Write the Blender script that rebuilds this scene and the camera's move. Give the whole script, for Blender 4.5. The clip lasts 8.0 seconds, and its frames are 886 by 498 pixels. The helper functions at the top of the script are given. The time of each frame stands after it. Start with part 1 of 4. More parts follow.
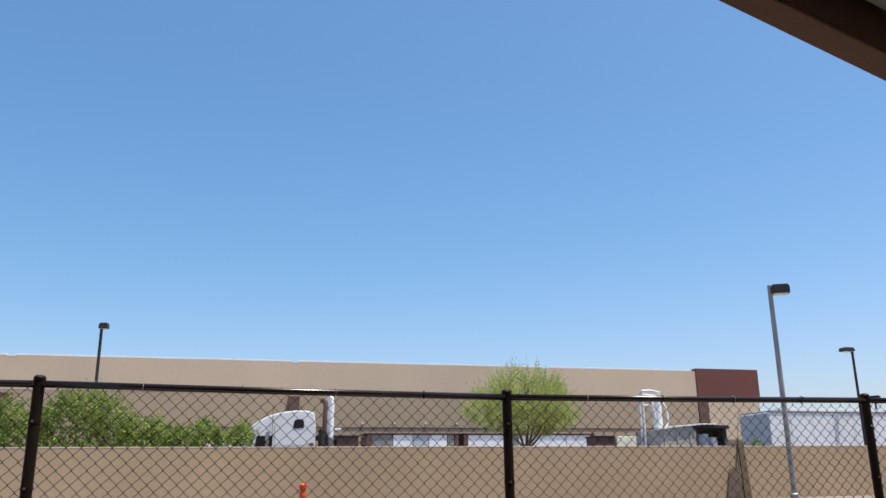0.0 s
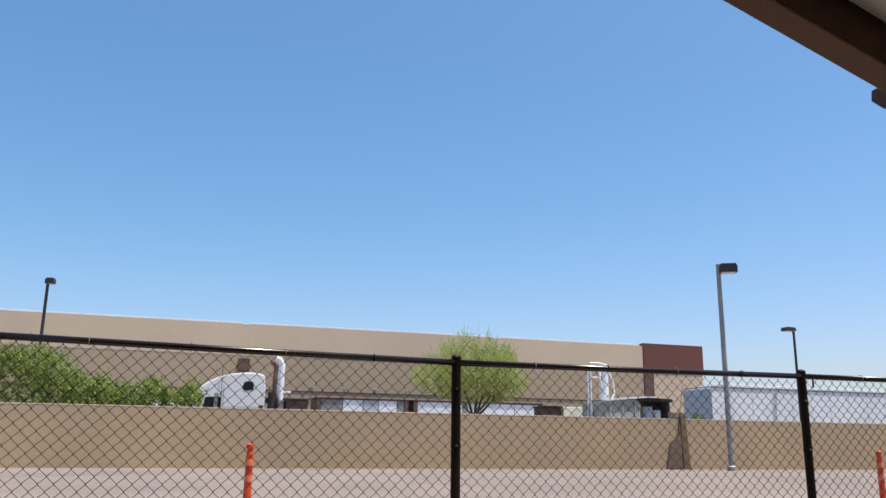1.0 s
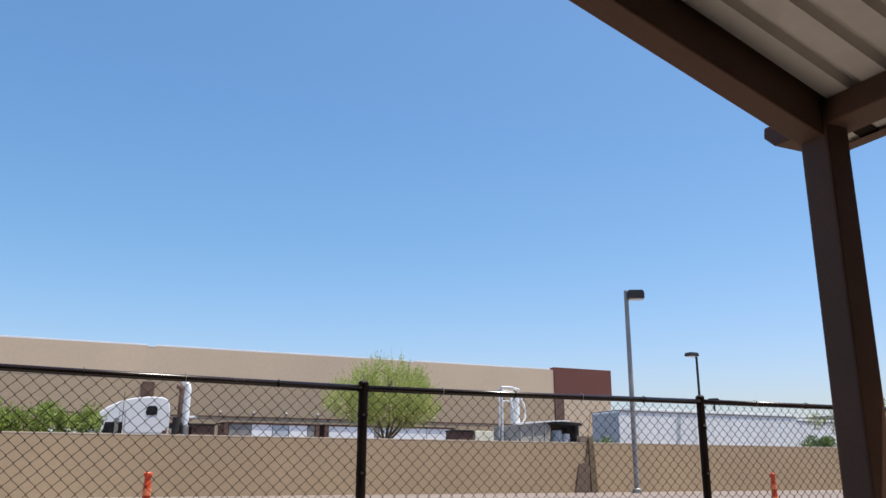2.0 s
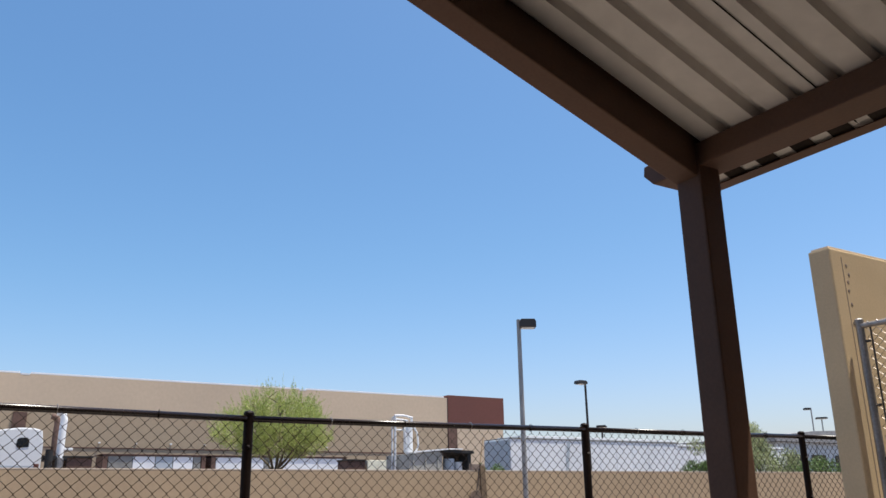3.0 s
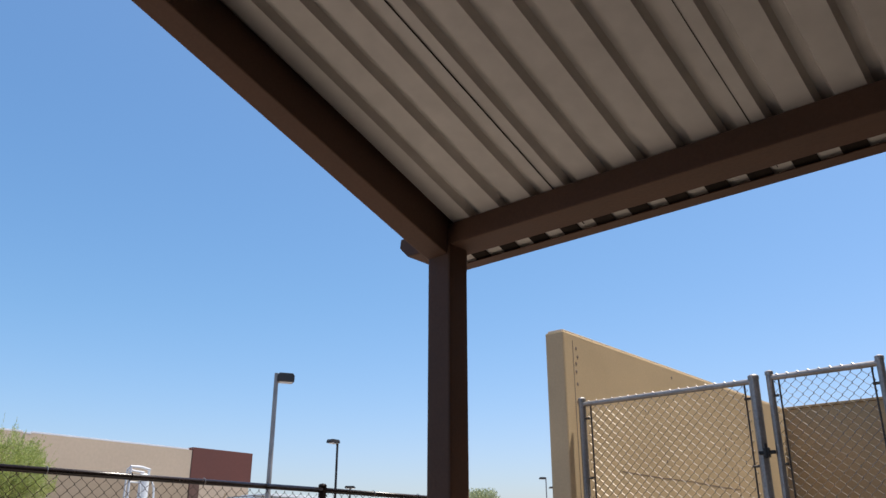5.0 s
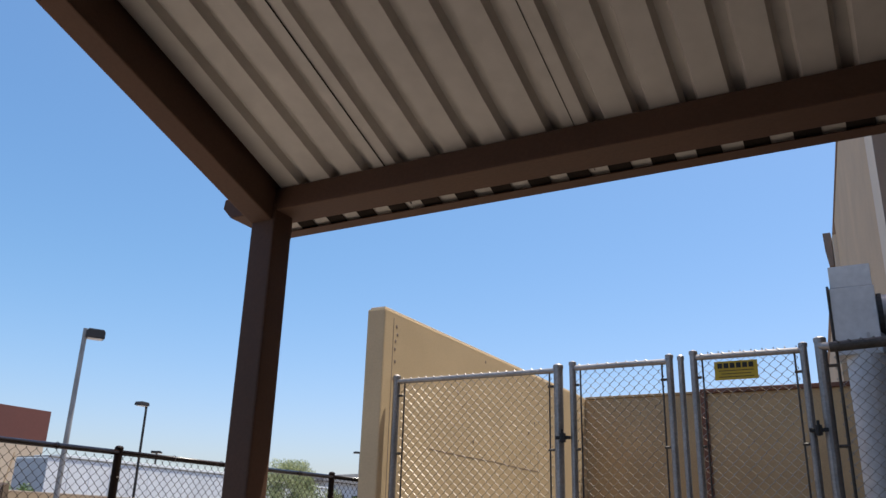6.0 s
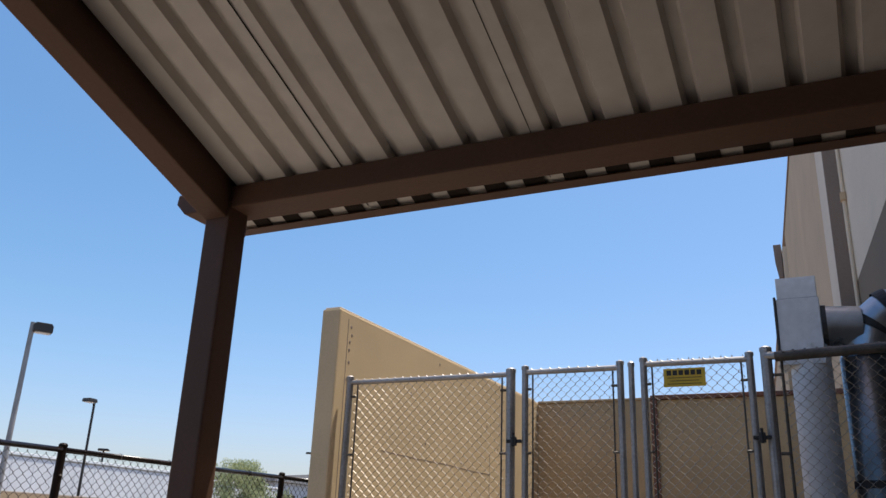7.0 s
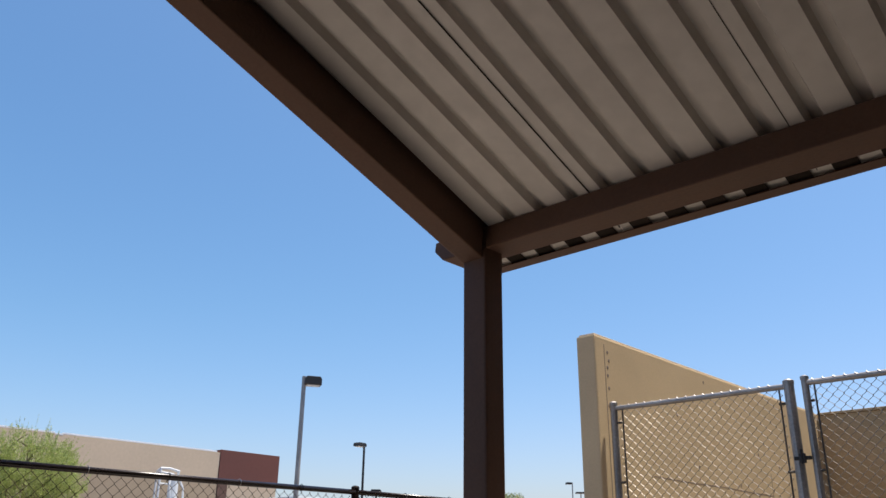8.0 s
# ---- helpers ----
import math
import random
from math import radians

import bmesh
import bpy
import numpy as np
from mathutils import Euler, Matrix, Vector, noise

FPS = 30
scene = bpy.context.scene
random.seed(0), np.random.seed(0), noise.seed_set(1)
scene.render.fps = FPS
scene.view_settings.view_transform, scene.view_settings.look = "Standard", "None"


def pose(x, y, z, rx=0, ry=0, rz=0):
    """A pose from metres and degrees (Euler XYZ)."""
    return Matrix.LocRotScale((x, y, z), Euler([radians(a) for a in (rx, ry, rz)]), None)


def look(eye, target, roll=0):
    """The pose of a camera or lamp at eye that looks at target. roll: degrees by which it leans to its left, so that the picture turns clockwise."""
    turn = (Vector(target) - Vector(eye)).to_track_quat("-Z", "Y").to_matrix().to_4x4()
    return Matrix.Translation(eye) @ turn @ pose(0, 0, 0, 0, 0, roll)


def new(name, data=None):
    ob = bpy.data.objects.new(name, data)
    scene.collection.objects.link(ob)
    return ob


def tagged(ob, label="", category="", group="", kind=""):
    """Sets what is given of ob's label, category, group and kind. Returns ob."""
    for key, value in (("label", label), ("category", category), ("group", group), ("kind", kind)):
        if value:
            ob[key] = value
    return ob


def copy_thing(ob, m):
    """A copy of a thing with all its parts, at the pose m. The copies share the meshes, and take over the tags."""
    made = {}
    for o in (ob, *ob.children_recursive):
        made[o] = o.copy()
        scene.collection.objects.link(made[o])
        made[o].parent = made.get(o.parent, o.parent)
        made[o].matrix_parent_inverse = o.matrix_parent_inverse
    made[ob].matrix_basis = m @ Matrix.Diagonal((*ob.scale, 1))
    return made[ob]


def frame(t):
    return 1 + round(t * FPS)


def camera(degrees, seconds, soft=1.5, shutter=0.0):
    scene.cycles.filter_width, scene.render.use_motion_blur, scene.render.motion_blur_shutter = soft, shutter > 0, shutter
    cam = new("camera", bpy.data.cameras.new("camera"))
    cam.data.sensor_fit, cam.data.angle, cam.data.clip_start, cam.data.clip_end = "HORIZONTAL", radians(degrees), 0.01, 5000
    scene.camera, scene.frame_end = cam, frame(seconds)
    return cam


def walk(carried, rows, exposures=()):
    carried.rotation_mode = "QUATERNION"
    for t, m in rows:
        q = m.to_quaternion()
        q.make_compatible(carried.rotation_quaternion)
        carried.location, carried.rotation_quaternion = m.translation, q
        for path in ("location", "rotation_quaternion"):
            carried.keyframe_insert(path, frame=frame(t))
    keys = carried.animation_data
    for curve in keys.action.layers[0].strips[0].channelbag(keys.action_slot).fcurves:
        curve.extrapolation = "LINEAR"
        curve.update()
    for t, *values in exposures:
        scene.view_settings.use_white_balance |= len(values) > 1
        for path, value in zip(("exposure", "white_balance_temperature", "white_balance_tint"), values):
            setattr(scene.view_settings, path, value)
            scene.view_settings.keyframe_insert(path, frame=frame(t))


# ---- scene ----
cam = camera(57.0, 8.0, soft=1.5)
PATH = [
    (0, (-0.035, -0.179, 1.039), (-1.893, 0.326, 1.58), -0.7),
    (0.2, (-0.034, -0.176, 1.035), (-1.89, 0.351, 1.56), -1.0),
    (0.5, (-0.032, -0.172, 1.026), (-1.894, 0.377, 1.509), -1.7),
    (0.7, (-0.029, -0.172, 1.022), (-1.887, 0.404, 1.485), -1.0),
    (1, (-0.024, -0.173, 1.017), (-1.87, 0.44, 1.483), 0.7),
    (1.2, (-0.024, -0.168, 1.016), (-1.855, 0.485, 1.484), 1.4),
    (2.3, (-0.029, -0.116, 1.037), (-1.747, 0.759, 1.57), -0.8),
    (2.5, (-0.024, -0.11, 1.032), (-1.709, 0.823, 1.569), -1.1),
    (2.8, (-0.009, -0.109, 1.037), (-1.65, 0.885, 1.601), -0.9),
    (3, (0.001, -0.108, 1.04), (-1.621, 0.906, 1.625), -0.9),
    (3.2, (0.011, -0.105, 1.041), (-1.582, 0.936, 1.655), -0.4),
    (3.5, (0.029, -0.101, 1.041), (-1.515, 1.0, 1.677), 0.1),
    (3.8, (0.035, -0.1, 1.039), (-1.477, 1.041, 1.68), 0.9),
    (4, (0.039, -0.099, 1.037), (-1.457, 1.071, 1.665), 0.8),
    (4.2, (0.059, -0.099, 1.039), (-1.415, 1.091, 1.68), 0.2),
    (4.5, (0.089, -0.098, 1.045), (-1.314, 1.163, 1.71), -0.7),
    (4.7, (0.113, -0.107, 1.042), (-1.219, 1.217, 1.732), -0.6),
    (5.8, (0.171, -0.087, 1.029), (-0.821, 1.512, 1.705), 1.5),
    (6, (0.187, -0.072, 1.028), (-0.729, 1.578, 1.688), 1.7),
    (6.2, (0.197, -0.065, 1.029), (-0.627, 1.635, 1.684), 2.9),
    (6.5, (0.212, -0.057, 1.032), (-0.544, 1.674, 1.69), 2.4),
    (6.8, (0.211, -0.067, 1.03), (-0.583, 1.645, 1.691), 2.2),
    (7, (0.209, -0.075, 1.029), (-0.617, 1.62, 1.697), 2.2),
    (7.2, (0.195, -0.087, 1.028), (-0.682, 1.575, 1.709), 1.7),
    (7.5, (0.175, -0.106, 1.026), (-0.847, 1.471, 1.71), 1.0),
    (7.8, (0.138, -0.14, 1.024), (-1.038, 1.311, 1.739), 0.8),
    (8, (0.114, -0.162, 1.024), (-1.162, 1.201, 1.743), 0.7),
]
walk(cam, [(t, look(eye, target, roll)) for t, eye, target, roll in PATH])

# ---- light ----
SUN_AZ, SUN_EL = 35.0, 76.4          # from +Y towards +X, and height, degrees
world = bpy.data.worlds.new("sky")
scene.world = world
world.use_nodes = True
wn = world.node_tree.nodes
sky = wn.new("ShaderNodeTexSky")
sky.sky_type = 'NISHITA'
sky.sun_disc = False
sky.sun_elevation, sky.sun_rotation = radians(SUN_EL), radians(SUN_AZ)
sky.air_density, sky.dust_density, sky.ozone_density = 1.0, 1.9, 2.9
tone = wn.new("ShaderNodeHueSaturation")
tone.inputs["Saturation"].default_value = 1.235
tone.inputs["Hue"].default_value = 0.494
world.node_tree.links.new(sky.outputs[0], tone.inputs["Color"])
glow, low = wn.new("ShaderNodeRGBToBW"), wn.new("ShaderNodeMapRange")
low.inputs["From Min"].default_value, low.inputs["From Max"].default_value = 2.75, 3.8
tint, haze = wn.new("ShaderNodeMix"), wn.new("ShaderNodeMix")          # the bright low sky is hazier and less green
tint.data_type, haze.data_type, haze.blend_type = 'RGBA', 'RGBA', 'MULTIPLY'
tint.inputs[6].default_value, tint.inputs[7].default_value = (1.0, 0.973, 0.98, 1), (1.07, 0.96, 1.01, 1)
haze.inputs[0].default_value = 1.0
world.node_tree.links.new(sky.outputs[0], glow.inputs[0])
world.node_tree.links.new(glow.outputs[0], low.inputs["Value"])
world.node_tree.links.new(low.outputs["Result"], tint.inputs[0])
world.node_tree.links.new(tint.outputs[2], haze.inputs[7])
world.node_tree.links.new(tone.outputs[0], haze.inputs[6])
world.node_tree.links.new(haze.outputs[2], wn["Background"].inputs[0])
wn["Background"].inputs[1].default_value = 0.126
sun = new("sun", bpy.data.lights.new("sun", 'SUN'))
sun.data.energy, sun.data.angle, sun.data.color = 5.0, radians(0.53), (1.0, 0.95, 0.84)
sun.matrix_world = look((0, 0, 30), (-math.sin(radians(SUN_AZ)) * math.cos(radians(SUN_EL)),
                                    -math.cos(radians(SUN_AZ)) * math.cos(radians(SUN_EL)), 30 - math.sin(radians(SUN_EL))))
scene.view_settings.exposure = 0.57


# ---- materials ----
def surface(name, color, rough=0.7, metal=0.0, vary=0.12, grain=30.0, patch=1.2, bump=0.15, tint=None, spots=0.0, each=0.0, spec=0.5):
    """A painted, metal or mineral surface: fine grain and large uneven patches, in metres."""
    m = bpy.data.materials.new(name)
    m.use_nodes = True
    nt = m.node_tree
    n, l = nt.nodes, nt.links
    b = n["Principled BSDF"]
    b.inputs["Roughness"].default_value, b.inputs["Metallic"].default_value = rough, metal
    b.inputs["Specular IOR Level"].default_value = spec
    geo = n.new("ShaderNodeNewGeometry")
    big, fine = n.new("ShaderNodeTexNoise"), n.new("ShaderNodeTexNoise")
    big.inputs["Scale"].default_value, big.inputs["Detail"].default_value = patch, 5
    fine.inputs["Scale"].default_value, fine.inputs["Detail"].default_value = grain, 3
    l.new(geo.outputs["Position"], big.inputs["Vector"])
    l.new(geo.outputs["Position"], fine.inputs["Vector"])
    dark = [c * (1 - 1.6 * vary) for c in color]
    light = [min(1, c * (1 + 1.3 * vary)) for c in color]
    if tint:
        dark = list(tint)
    ramp = n.new("ShaderNodeValToRGB")
    ramp.color_ramp.elements[0].position, ramp.color_ramp.elements[1].position = 0.3, 0.72
    ramp.color_ramp.elements[0].color, ramp.color_ramp.elements[1].color = (*dark, 1), (*light, 1)
    l.new(big.outputs["Fac"], ramp.inputs["Fac"])
    mix = n.new("ShaderNodeMix")
    mix.data_type, mix.blend_type = 'RGBA', 'MULTIPLY'
    mix.inputs[0].default_value = 1.0
    fr = n.new("ShaderNodeMapRange")
    fr.inputs["From Min"].default_value, fr.inputs["From Max"].default_value = 0.25, 0.75
    fr.inputs["To Min"].default_value, fr.inputs["To Max"].default_value = 1 - vary * 1.2 - spots, 1 + vary * 0.6
    l.new(fine.outputs["Fac"], fr.inputs["Value"])
    out = fr.outputs["Result"]
    if each:
        oi = n.new("ShaderNodeObjectInfo")
        er = n.new("ShaderNodeMapRange")
        er.inputs["To Min"].default_value, er.inputs["To Max"].default_value = 1 - each, 1 + each
        l.new(oi.outputs["Random"], er.inputs["Value"])
        mul = n.new("ShaderNodeMath")
        mul.operation = 'MULTIPLY'
        l.new(out, mul.inputs[0])
        l.new(er.outputs["Result"], mul.inputs[1])
        out = mul.outputs[0]
    l.new(ramp.outputs["Color"], mix.inputs[6])
    l.new(out, mix.inputs[7])
    l.new(mix.outputs[2], b.inputs["Base Color"])
    rr = n.new("ShaderNodeMapRange")
    rr.inputs["To Min"].default_value, rr.inputs["To Max"].default_value = max(0.05, rough - 0.12), min(1, rough + 0.12)
    l.new(big.outputs["Fac"], rr.inputs["Value"])
    l.new(rr.outputs["Result"], b.inputs["Roughness"])
    if bump:
        bp = n.new("ShaderNodeBump")
        bp.inputs["Strength"].default_value, bp.inputs["Distance"].default_value = bump, 0.01
        l.new(fine.outputs["Fac"], bp.inputs["Height"])
        l.new(bp.outputs["Normal"], b.inputs["Normal"])
    return m


def leafy(name, color, other):
    """Foliage: each leaf has its own green, and lets some light through."""
    m = bpy.data.materials.new(name)
    m.use_nodes = True
    n, l = m.node_tree.nodes, m.node_tree.links
    b = n["Principled BSDF"]
    geo = n.new("ShaderNodeNewGeometry")
    ramp = n.new("ShaderNodeValToRGB")
    ramp.color_ramp.elements[0].color, ramp.color_ramp.elements[1].color = (*color, 1), (*other, 1)
    l.new(geo.outputs["Random Per Island"], ramp.inputs["Fac"])
    l.new(ramp.outputs["Color"], b.inputs["Base Color"])
    b.inputs["Roughness"].default_value = 0.6
    tr = n.new("ShaderNodeBsdfTranslucent")
    l.new(ramp.outputs["Color"], tr.inputs["Color"])
    mx = n.new("ShaderNodeMixShader")
    mx.inputs[0].default_value = 0.35
    l.new(b.outputs[0], mx.inputs[1])
    l.new(tr.outputs[0], mx.inputs[2])
    l.new(mx.outputs[0], n["Material Output"].inputs["Surface"])
    return m


M = {
    "brown_paint": surface("brown_paint", (0.118, 0.062, 0.040), 0.6, 0, 0.09, 60, 2.0, 0.1, spec=0.25),
    "deck": surface("deck_underside", (0.61, 0.56, 0.51), 0.55, 0.1, 0.06, 10, 0.7, 0.03, spots=0.03),
    "fence_black": surface("black_vinyl", (0.014, 0.008, 0.006), 0.5, 0, 0.2, 80, 3, 0.1, spec=0.12),
    "fence_mesh": surface("brown_black_vinyl_wire", (0.048, 0.035, 0.027), 0.6, 0, 0.2, 60, 3, 0, spec=0.2),
    "tie": surface("rubbed_tie_metal", (0.30, 0.27, 0.25), 0.3, 0.7, 0.2, 60, 3, 0),
    "fence_rail": surface("glossy_black_vinyl", (0.016, 0.010, 0.008), 0.24, 0, 0.2, 60, 3, 0.04, spec=0.35),
    # rail and bars: the dark of their shaded side put into the colour
    "shaded_rail": surface("shaded_brown_rail", (0.09, 0.077, 0.065), 0.6, 0.2, 0.3, 40, 6, 0.2),
    # bluish and brighter than duct_dark: sky reflection partly put into the colour
    "gore_steel": surface("bright_duct_steel", (0.35, 0.375, 0.41), 0.3, 0.92, 0.12, 14, 3, 0.05),
    "galv": surface("galvanised_steel", (0.345, 0.325, 0.315), 0.45, 0.7, 0.14, 45, 3, 0.08, spots=0.05),
    "galv_wire": surface("galvanised_wire", (0.33, 0.30, 0.26), 0.34, 0.85, 0.1, 30, 3, 0),
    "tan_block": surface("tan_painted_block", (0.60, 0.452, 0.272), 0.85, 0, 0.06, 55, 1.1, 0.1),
    # tan_block again, browner: shade of the back wall put into its colour
    "tan_shade": surface("shaded_tan_block", (0.50, 0.352, 0.195), 0.85, 0, 0.1, 55, 1.0, 0.35),
    "red_cap": surface("red_brown_coping", (0.2, 0.09, 0.06), 0.8, 0, 0.15, 40, 2, 0.2),
    "yard_wall": surface("yard_wall_stucco", (0.43, 0.32, 0.20), 0.9, 0, 0.06, 9, 0.35, 0.3),
    "wall_cap": surface("yard_wall_cap", (0.56, 0.46, 0.35), 0.85, 0, 0.1, 20, 1, 0.2),
    # tones of unseen paving, chosen for how much light they bounce up
    "concrete": surface("unseen_dark_paving", (0.045, 0.041, 0.037), 0.9, 0, 0.15, 60, 0.7, 0.3),
    "apron": surface("unseen_bounce_paving", (0.31, 0.27, 0.228), 0.9, 0, 0.1, 60, 0.7, 0.25),
    "slab": surface("unseen_dim_paving", (0.14, 0.118, 0.098), 0.9, 0, 0.1, 60, 0.7, 0.25),
    "road": surface("pinkish_gravel_road", (0.178, 0.142, 0.125), 0.92, 0, 0.12, 22, 0.35, 0.3),
    "beige_light": surface("light_beige_concrete", (0.57, 0.452, 0.325), 0.85, 0, 0.05, 4, 0.12, 0.1),
    "taupe": surface("taupe_concrete", (0.40, 0.31, 0.21), 0.85, 0, 0.06, 4, 0.12, 0.1),
    "maroon": surface("maroon_concrete", (0.142, 0.05, 0.038), 0.8, 0, 0.06, 4, 0.2, 0.1),
    "tilt_white": surface("offwhite_stucco", (0.68, 0.575, 0.445), 0.85, 0, 0.05, 30, 0.8, 0.2),
    "tilt_tan": surface("tan_stucco", (0.52, 0.375, 0.23), 0.85, 0, 0.07, 30, 0.8, 0.2),
    # darker than tilt_tan, lowered to cut bounce light under the canopy
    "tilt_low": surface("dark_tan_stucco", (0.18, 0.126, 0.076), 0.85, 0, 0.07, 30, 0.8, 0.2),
    "tilt_dark": surface("grey_brown_stucco", (0.24, 0.185, 0.15), 0.85, 0, 0.07, 30, 0.8, 0.2),
    "white_metal": surface("white_trailer_skin", (0.80, 0.81, 0.82), 0.45, 0, 0.05, 12, 0.5, 0.03),
    # on trailer noses this is white skin with its shade coloured in
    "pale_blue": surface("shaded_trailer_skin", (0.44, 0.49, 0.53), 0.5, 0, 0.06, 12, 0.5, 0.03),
    "white_paint": surface("white_truck_paint", (0.71, 0.72, 0.73), 0.25, 0, 0.03, 10, 0.6, 0),
    "black": surface("black_rubber", (0.02, 0.02, 0.021), 0.75, 0, 0.2, 30, 2, 0.1),
    "glass": surface("dark_window_glass", (0.012, 0.014, 0.018), 0.08, 0, 0.05, 5, 1, 0),
    "chrome": surface("chrome", (0.72, 0.73, 0.75), 0.14, 1.0, 0.05, 20, 2, 0),
    "dump_grey": surface("dull_grey_steel_paint", (0.43, 0.415, 0.37), 0.75, 0, 0.14, 9, 0.8, 0.15, spec=0.3),
    "grey_steel": surface("grey_steel", (0.27, 0.265, 0.245), 0.6, 0.2, 0.12, 12, 1, 0.1),
    "dark_bronze": surface("dark_bronze_paint", (0.035, 0.03, 0.027), 0.45, 0.2, 0.12, 40, 2, 0.05),
    "pole_grey": surface("grey_pole_paint", (0.31, 0.305, 0.295), 0.5, 0.3, 0.12, 25, 1.5, 0.05),
    "lens": surface("lamp_lens", (0.6, 0.6, 0.56), 0.3, 0, 0.05, 10, 1, 0),
    "orange": surface("orange_plastic", (0.66, 0.075, 0.02), 0.5, 0, 0.1, 40, 4, 0.05),
    "reflect": surface("reflective_band", (0.80, 0.24, 0.12), 0.35, 0, 0.06, 40, 4, 0),
    "yellow": surface("yellow_sign_metal", (0.53, 0.36, 0.02), 0.5, 0, 0.06, 40, 5, 0),
    "print": surface("black_print", (0.015, 0.014, 0.012), 0.6, 0, 0.05, 40, 5, 0),
    "duct": surface("grey_duct_paint", (0.60, 0.61, 0.63), 0.45, 0.1, 0.1, 18, 2, 0.06),
    # riser steel, base darkened for the dark canopy it mirrors
    "duct_dark": surface("spiral_duct_steel", (0.17, 0.165, 0.16), 0.28, 0.85, 0.14, 16, 2.5, 0.06),
    "old_board": surface("weathered_brown_board", (0.17, 0.12, 0.088), 0.85, 0, 0.12, 14, 1.5, 0.2),
    "foam": surface("dark_closure_foam", (0.035, 0.026, 0.021), 0.95, 0, 0.2, 60, 5, 0.2, spec=0.1),
    "bark": surface("green_brown_bark", (0.14, 0.11, 0.07), 0.9, 0, 0.2, 20, 3, 0.4),
    "rust": surface("rust_brown_steel", (0.14, 0.08, 0.06), 0.8, 0, 0.2, 10, 1, 0.2),
    "pallet": surface("pale_wood", (0.90, 0.85, 0.68), 0.85, 0, 0.12, 12, 1, 0.2),
    "leaf_tree": leafy("palo_verde_leaf", (0.235, 0.30, 0.07), (0.46, 0.505, 0.18)),
    "leaf_shrub": leafy("shrub_leaf", (0.06, 0.11, 0.03), (0.17, 0.25, 0.08)),
    "leaf_hedge": leafy("hedge_leaf", (0.11, 0.17, 0.026), (0.29, 0.36, 0.085)),
    "leaf_dark": leafy("bush_leaf", (0.20, 0.24, 0.11), (0.42, 0.45, 0.26)),
}


# ---- building blocks ----
def link(name, bm, material, parent=None, label="", smooth=False):
    me = bpy.data.meshes.new(name)
    bm.to_mesh(me)
    bm.free()
    me.materials.append(M[material])
    if smooth:
        me.polygons.foreach_set("use_smooth", [True] * len(me.polygons))
    ob = new(name, me)
    if parent is not None:
        ob.parent = parent
    if label:
        tagged(ob, label)
    return ob


def part(name, bm, material, parent, label="", smooth=False):
    """One mesh under a thing or a part; its coordinates are those of the thing."""
    return link(name, bm, material, parent, label, smooth)


def thing(name, at, label, category, group="", kind=""):
    e = new(name)
    e.matrix_basis = at if isinstance(at, Matrix) else Matrix.Translation(at)
    e.empty_display_size = 0.2
    return tagged(e, label, category, group, kind)


def box(lo, hi, bevel=0.0, bm=None, m=None):
    bm = bm or bmesh.new()
    lo, hi = Vector(lo), Vector(hi)
    r = bmesh.ops.create_cube(bm, size=1, matrix=Matrix.Translation((lo + hi) / 2) @ Matrix.Diagonal((*(hi - lo), 1)))
    if bevel:
        edges = list({e for v in r["verts"] for e in v.link_edges})
        r2 = bmesh.ops.bevel(bm, geom=edges, offset=bevel, segments=2, affect='EDGES', profile=0.6)
    if m is not None:
        bmesh.ops.transform(bm, matrix=m, verts=bm.verts)
    return bm


def tube(points, radius, sides=10, bm=None, caps=True):
    """A round bar along points; radius is a number or one for each point."""
    bm = bm or bmesh.new()
    pts = [Vector(p) for p in points]
    rad = radius if isinstance(radius, (list, tuple)) else [radius] * len(pts)
    rings, side = [], None
    for i, p in enumerate(pts):
        d = (pts[min(i + 1, len(pts) - 1)] - pts[max(i - 1, 0)]).normalized()
        if side is None:
            side = d.orthogonal().normalized()
        side = (side - d * side.dot(d)).normalized()
        up = d.cross(side)
        rings.append([bm.verts.new(p + rad[i] * (math.cos(2 * math.pi * k / sides) * side + math.sin(2 * math.pi * k / sides) * up)) for k in range(sides)])
    for a, b in zip(rings, rings[1:]):
        for k in range(sides):
            bm.faces.new((a[k], a[(k + 1) % sides], b[(k + 1) % sides], b[k]))
    if caps:
        bm.faces.new(rings[0][::-1])
        bm.faces.new(rings[-1])
    return bm


def prism(outline, axis, lo, hi, bevel=0.0):
    """An outline of two coordinates pushed along an axis ('x', 'y' or 'z')."""
    bm = bmesh.new()
    def at(a, b, c):
        return {"x": (c, a, b), "y": (a, c, b), "z": (a, b, c)}[axis]
    v0 = [bm.verts.new(at(a, b, lo)) for a, b in outline]
    v1 = [bm.verts.new(at(a, b, hi)) for a, b in outline]
    k = len(outline)
    bm.faces.new(v0[::-1])
    bm.faces.new(v1)
    for i in range(k):
        bm.faces.new((v0[i], v0[(i + 1) % k], v1[(i + 1) % k], v1[i]))
    bmesh.ops.recalc_face_normals(bm, faces=bm.faces)
    if bevel:
        bmesh.ops.bevel(bm, geom=list(bm.edges), offset=bevel, segments=2, affect='EDGES', profile=0.6)
    return bm


